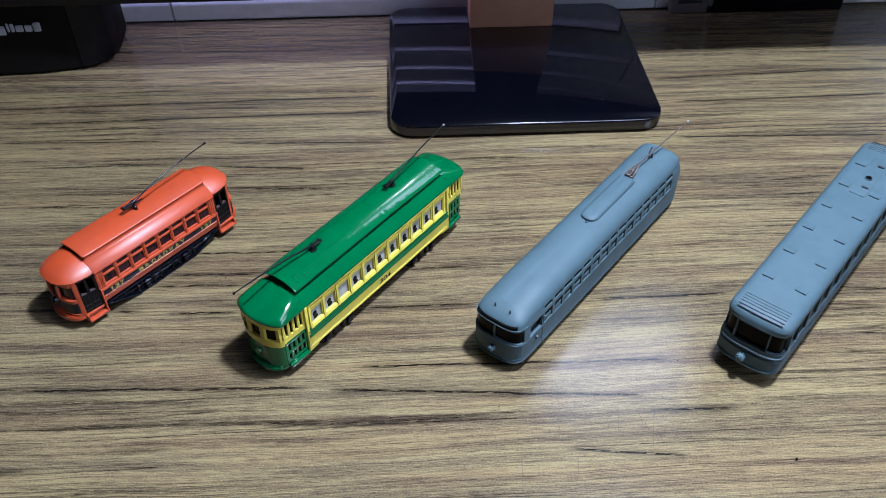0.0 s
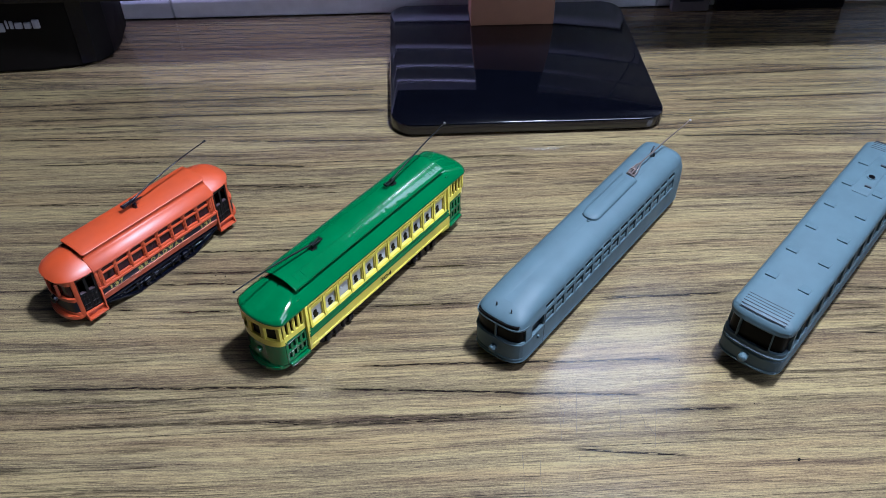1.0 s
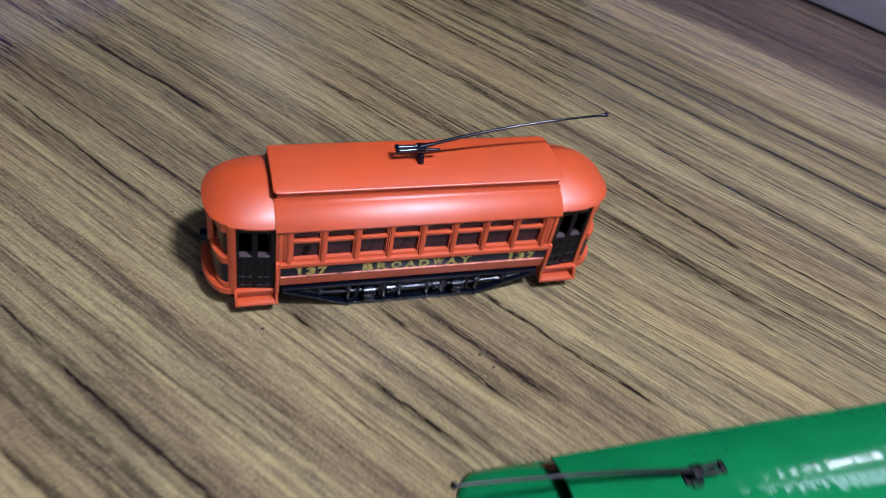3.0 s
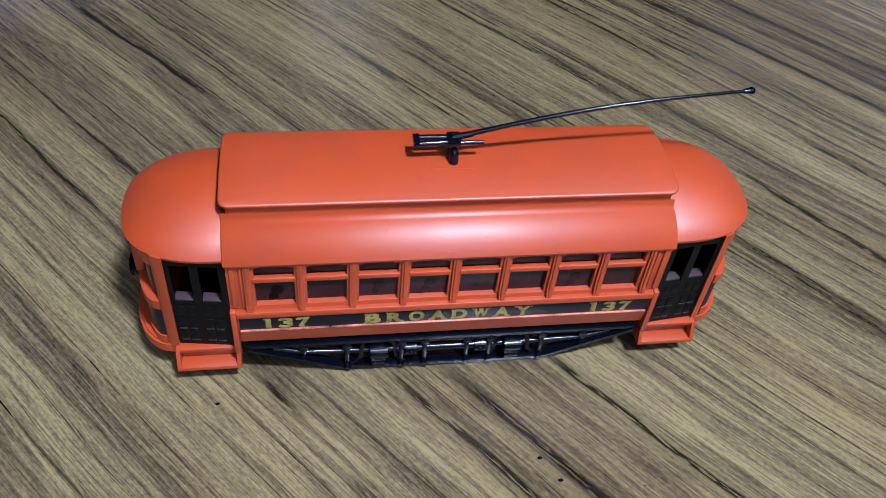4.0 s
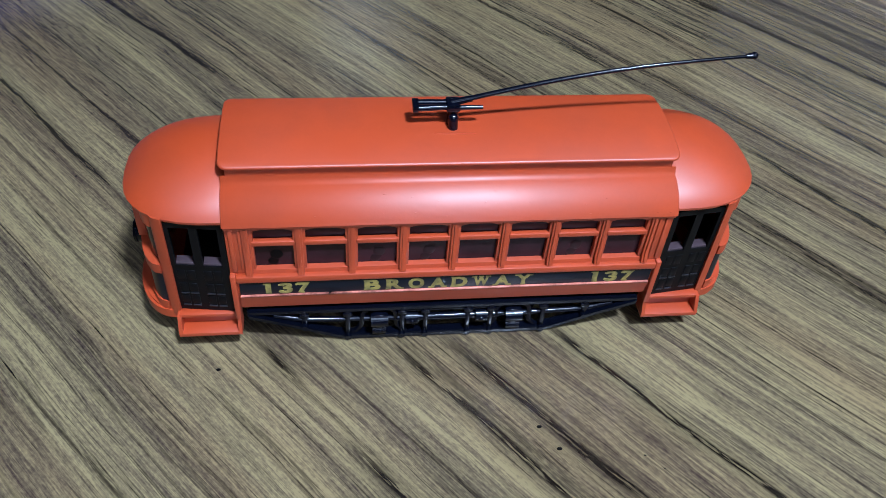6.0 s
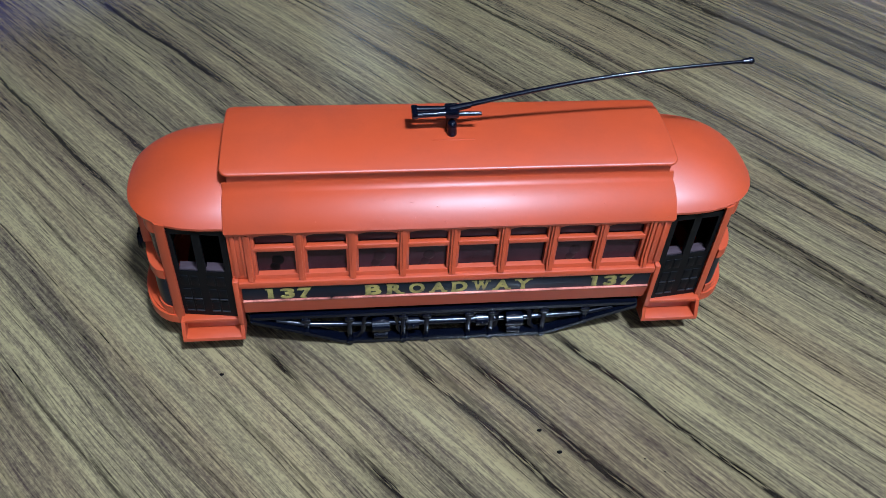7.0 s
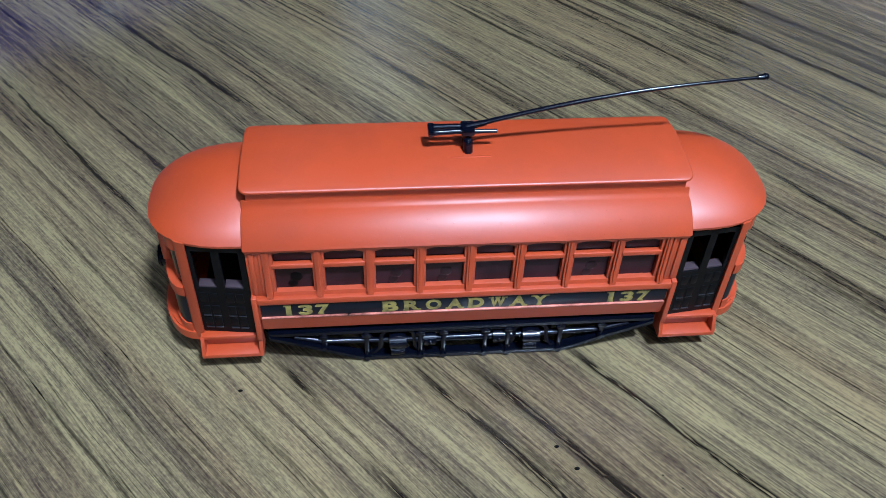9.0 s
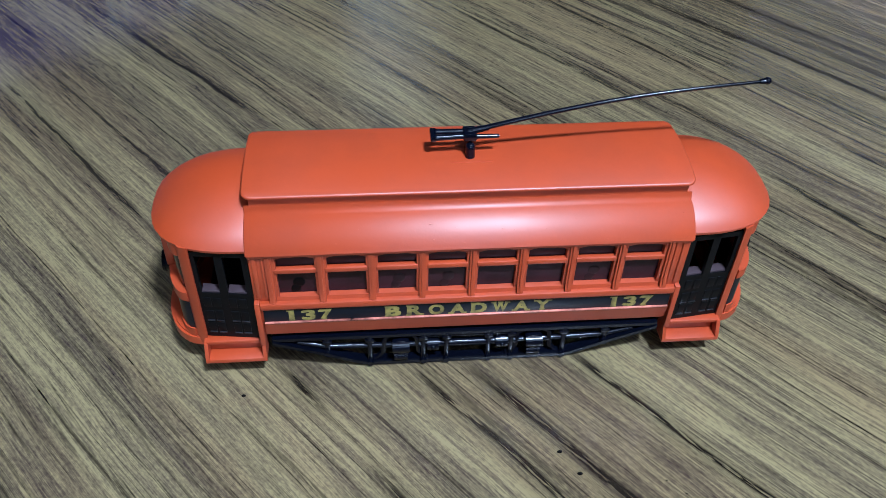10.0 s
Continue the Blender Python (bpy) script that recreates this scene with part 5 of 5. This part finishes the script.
# ---- grey flat-roofed railcar ----
def grey_railcar(m):
    t = thing("railcar_model", "unpainted grey primer railcar with roof vents", "model railcar", m, group="model streetcars on the desk")
    L, W, H = 86.0, 17.0, 45.0
    n_win, p, x0 = 11, 14.2, -76.0
    cols = [-L, -84.0]
    for k in range(n_win):
        cols += [x0 + k * p, x0 + k * p + 11.4]
    cols.append(L)
    N = 16
    rings = [(9.0, W - 1.5, 7.5, 7.5, 2.7), (9.4, W - 0.2, 9.4, 9.4, 2.8), (9.9, W + 0.2, 10.1, 10.1, 2.8), (10.7, W + 0.2, 10.1, 10.1, 2.8), (11.1, W, 9.2, 9.2, 2.8), (17.9, W, 9.0, 9.0, 2.9), (18.4, W + 0.25, 9.7, 9.7, 2.9), (19.0, W + 0.25, 9.7, 9.7, 2.9), (19.5, W, 9.0, 9.0, 2.9),
             (20.6, W, 9.0, 9.0, 3.0), (21.0, W + 0.3, 9.9, 9.9, 3.0), (21.8, W + 0.3, 9.9, 9.9, 3.0), (22.2, W, 8.9, 8.9, 3.0), (24.0, W, 8.9, 8.9, 3.0), (37.6, W - 0.4, 8.9, 8.9, 3.0), (38.4, W - 0.1, 9.4, 9.4, 3.0), (39.4, W - 0.1, 9.2, 9.2, 3.0)]
    for i in range(1, 10):
        a = radians(84 * i / 9)
        c = math.cos(a)
        rings.append((39.4 + (H - 39.4) * math.sin(a), (W - 0.1) * (1 - 0.46 * (1 - c) ** 1.3) if i < 9 else (W - 0.1) * 0.45, 9.2 - 7.4 * (1 - c), 9.2 - 7.4 * (1 - c), 3.2))
    bm = bmesh.new()
    faces = ring_loft(bm, cols, rings, n=N)
    k = len(cols)
    panes = []
    for i in range(k - 1):
        for face in (i, 2 * k + N - 3 - i):
            if abs(cols[i + 1] - cols[i] - 11.4) < 0.01:
                panes.append(("window", [faces[13, face]], 0.4, 1.0, M_VOID))
            elif abs(cols[i + 1] - cols[i] - 8.0) < 0.01:
                panes.append(("cab_window", [faces[13, face]], 0.6, 1.6, M_VOID))
    for a0 in (2 * k + N - 2, k - 1):
        for lo, hi in ((0, 6), (6, N - 6), (N - 6, N)):
            panes.append(("windscreen", [faces[13, a0 + j] for j in range(lo, hi)], 0.45, 1.8, M_VOID))
    made = [(name, pane_from(bm, fs, inset, depth), mat) for name, fs, inset, depth, mat in panes]
    part("body", bm, M_PRIMER, t, sharp=15)
    for name, pm, mat in made:
        part(name, pm, mat, t)
    for e in (-1, 1):
        bm = bmesh.new()
        cyl(bm, (e * (L + 7.5), 1.2, 15.6), (e * (L + 12.6), 1.2, 15.6), 2.5, 2.3, 20)
        part("headlamp", bm, M_PRIMER, t)
        bm = bmesh.new()
        ball(bm, (e * (L + 12.6), 1.2, 15.6), 2.0, 0.35, 1, 1, 14, 8)
        part("lamp_lens", bm, M_PRIMER, t)
        # Raised dark tubes; their colour stands for shade in the roof grooves.
        for j in range(6):
            bm = bmesh.new()
            x = e * (L - 3.5 + j * 2.1)
            pts = []
            for i in range(13):
                y = -12 + 2 * i
                pts.append((x - e * (0.005 if j == 5 else 0.002) * y * y, y, H - 0.05 - 0.0012 * y * y - (0.45 * max(0, j - 3)) ** 1.3))
            tube(bm, pts, 0.24, 6)
            part("louvre", bm, M_GROOVE, t)
    z = H - 0.05
    for x in (-62.9, -37.6, -12.7, 12.6, 37.9, 63.6):
        for y in (-8.8, 8.8):
            bm = bmesh.new()
            zz = z - 0.35
            prism(bm, [(x - 2.6, zz - 0.5), (x - 2.6, zz + 1.15), (x + 2.9, zz + 0.4), (x + 2.9, zz - 0.5)], "y", y - 2.9, y + 2.9)
            bmesh.ops.bevel(bm, geom=list(bm.edges), offset=0.1, segments=1, affect="EDGES")
            part("roof_vent", bm, M_PRIMER, t)
    bm = bmesh.new()
    box(bm, 32.0, 78.0, -4.6, 4.6, z - 0.4, z + 0.45, 0.2)
    part("roof_walkway", bm, M_PRIMER, t)
    bm = bmesh.new()
    cyl(bm, (51.0, 0, z + 0.3), (51.0, 0, z + 1.0), 2.6, 2.4, 20)
    part("socket_rim", bm, M_PRIMER, t)
    bm = bmesh.new()
    cyl(bm, (51.0, 0, z + 0.9), (51.0, 0, z + 1.06), 1.9, 1.9, 20)
    part("pole_socket", bm, M_VOID, t)
    for x in (40.5, 66.0):
        bm = bmesh.new()
        box(bm, x - 0.6, x + 0.6, -3.6, 0.2, z + 0.4, z + 1.3, 0.2)
        part("cleat", bm, M_GROOVE, t)
    for y in (-1, 1):
        for x in (-50, 50):
            bm = bmesh.new()
            for dx in (-10, 10):
                cyl(bm, (x + dx, y * 11.0, 4.6), (x + dx, y * 13.0, 4.6), 4.6, 4.4, 18)
            part("wheel_pair", bm, M_BLACK, t)
    # Underframe made deep and wide to block light under the car.
    bm = bmesh.new()
    box(bm, -86, 86, -12.5, 12.5, 2.6, 9.3, 0.4)
    part("underframe", bm, M_BLACK, t)
    return t


grey_streamliner(pose(0.151, -0.2087, 0, 0, 0, -0.5))
grey_railcar(pose(0.2295, -0.3208, 0, 0, 0, -3.0))

# ---- hairline scratches in the desk top ----
SCRATCHES = [(75.6, -251.5, 50.0, -267.0), (68.8, -242.7, 55.7, -254.9), (84.4, -271.8, 66.0, -283.0), (77.8, -270.7, 91.6, -271.7), (82.2, -284.3, 74.2, -292.7),
             (87.8, -291.6, 67.1, -301.8), (24.9, -251.6, 6.8, -265.1), (26.3, -261.1, 11.5, -272.6), (40.3, -274.8, 28.4, -281.6), (101.9, -273.2, 97.8, -276.9), (67.0, -275.5, 61.7, -279.1),
             (77.5, -291.5, 73.4, -299.1), (59.6, -255.0, 51.3, -259.0), (55.2, -254.2, 42.3, -263.4)]
bm = bmesh.new()
dice = random.Random(5)
to_desk = DESK.inverted()
for xa, ya, xb, yb in SCRATCHES:
    a, b = (to_desk @ Vector((x / 1000, y / 1000, 0)) * 1000 for x, y in ((xa, ya), (xb, yb)))
    side = Vector((-(b - a).y, (b - a).x, 0)).normalized()
    bow = dice.uniform(-0.7, 0.7)
    tube(bm, [a.lerp(b, k / 8) + side * (bow * math.sin(math.pi * k / 8) + dice.uniform(-0.12, 0.12)) for k in range(9)], 0.07, 4)
tagged(part("scratches", bm, M_SCRATCH, desk), kind="stuff")

# ---- crumbs and dust on the desk ----
bm = bmesh.new()
for x, y, r in ((15.8, -39.4, 0.42), (18.8, -44.5, 0.45), (-46.2, -22.0, 0.38), (1.3, -188.0, 0.5), (102.8, -360, 0.8), (124.2, -286.4, 0.4), (102, -296.4, 0.25), (121.7, -329.5, 0.3), (40.6, -227.6, 0.35), (35, -47, 0.2), (38, -50, 0.18), (-30, -64, 0.3), (-70, 30, 0.3), (60, 40, 0.35), (150, -300, 0.4), (-20, -150, 0.3)):
    bmesh.ops.create_icosphere(bm, subdivisions=2, radius=r, matrix=Matrix.Translation((x, y, r * 0.4)) @ Matrix.Diagonal((1.25, 0.8, 0.5, 1)))
tagged(part("crumbs", bm, M_CRUMB), "tiny dark crumbs scattered on the desk", "crumbs", kind="stuff")
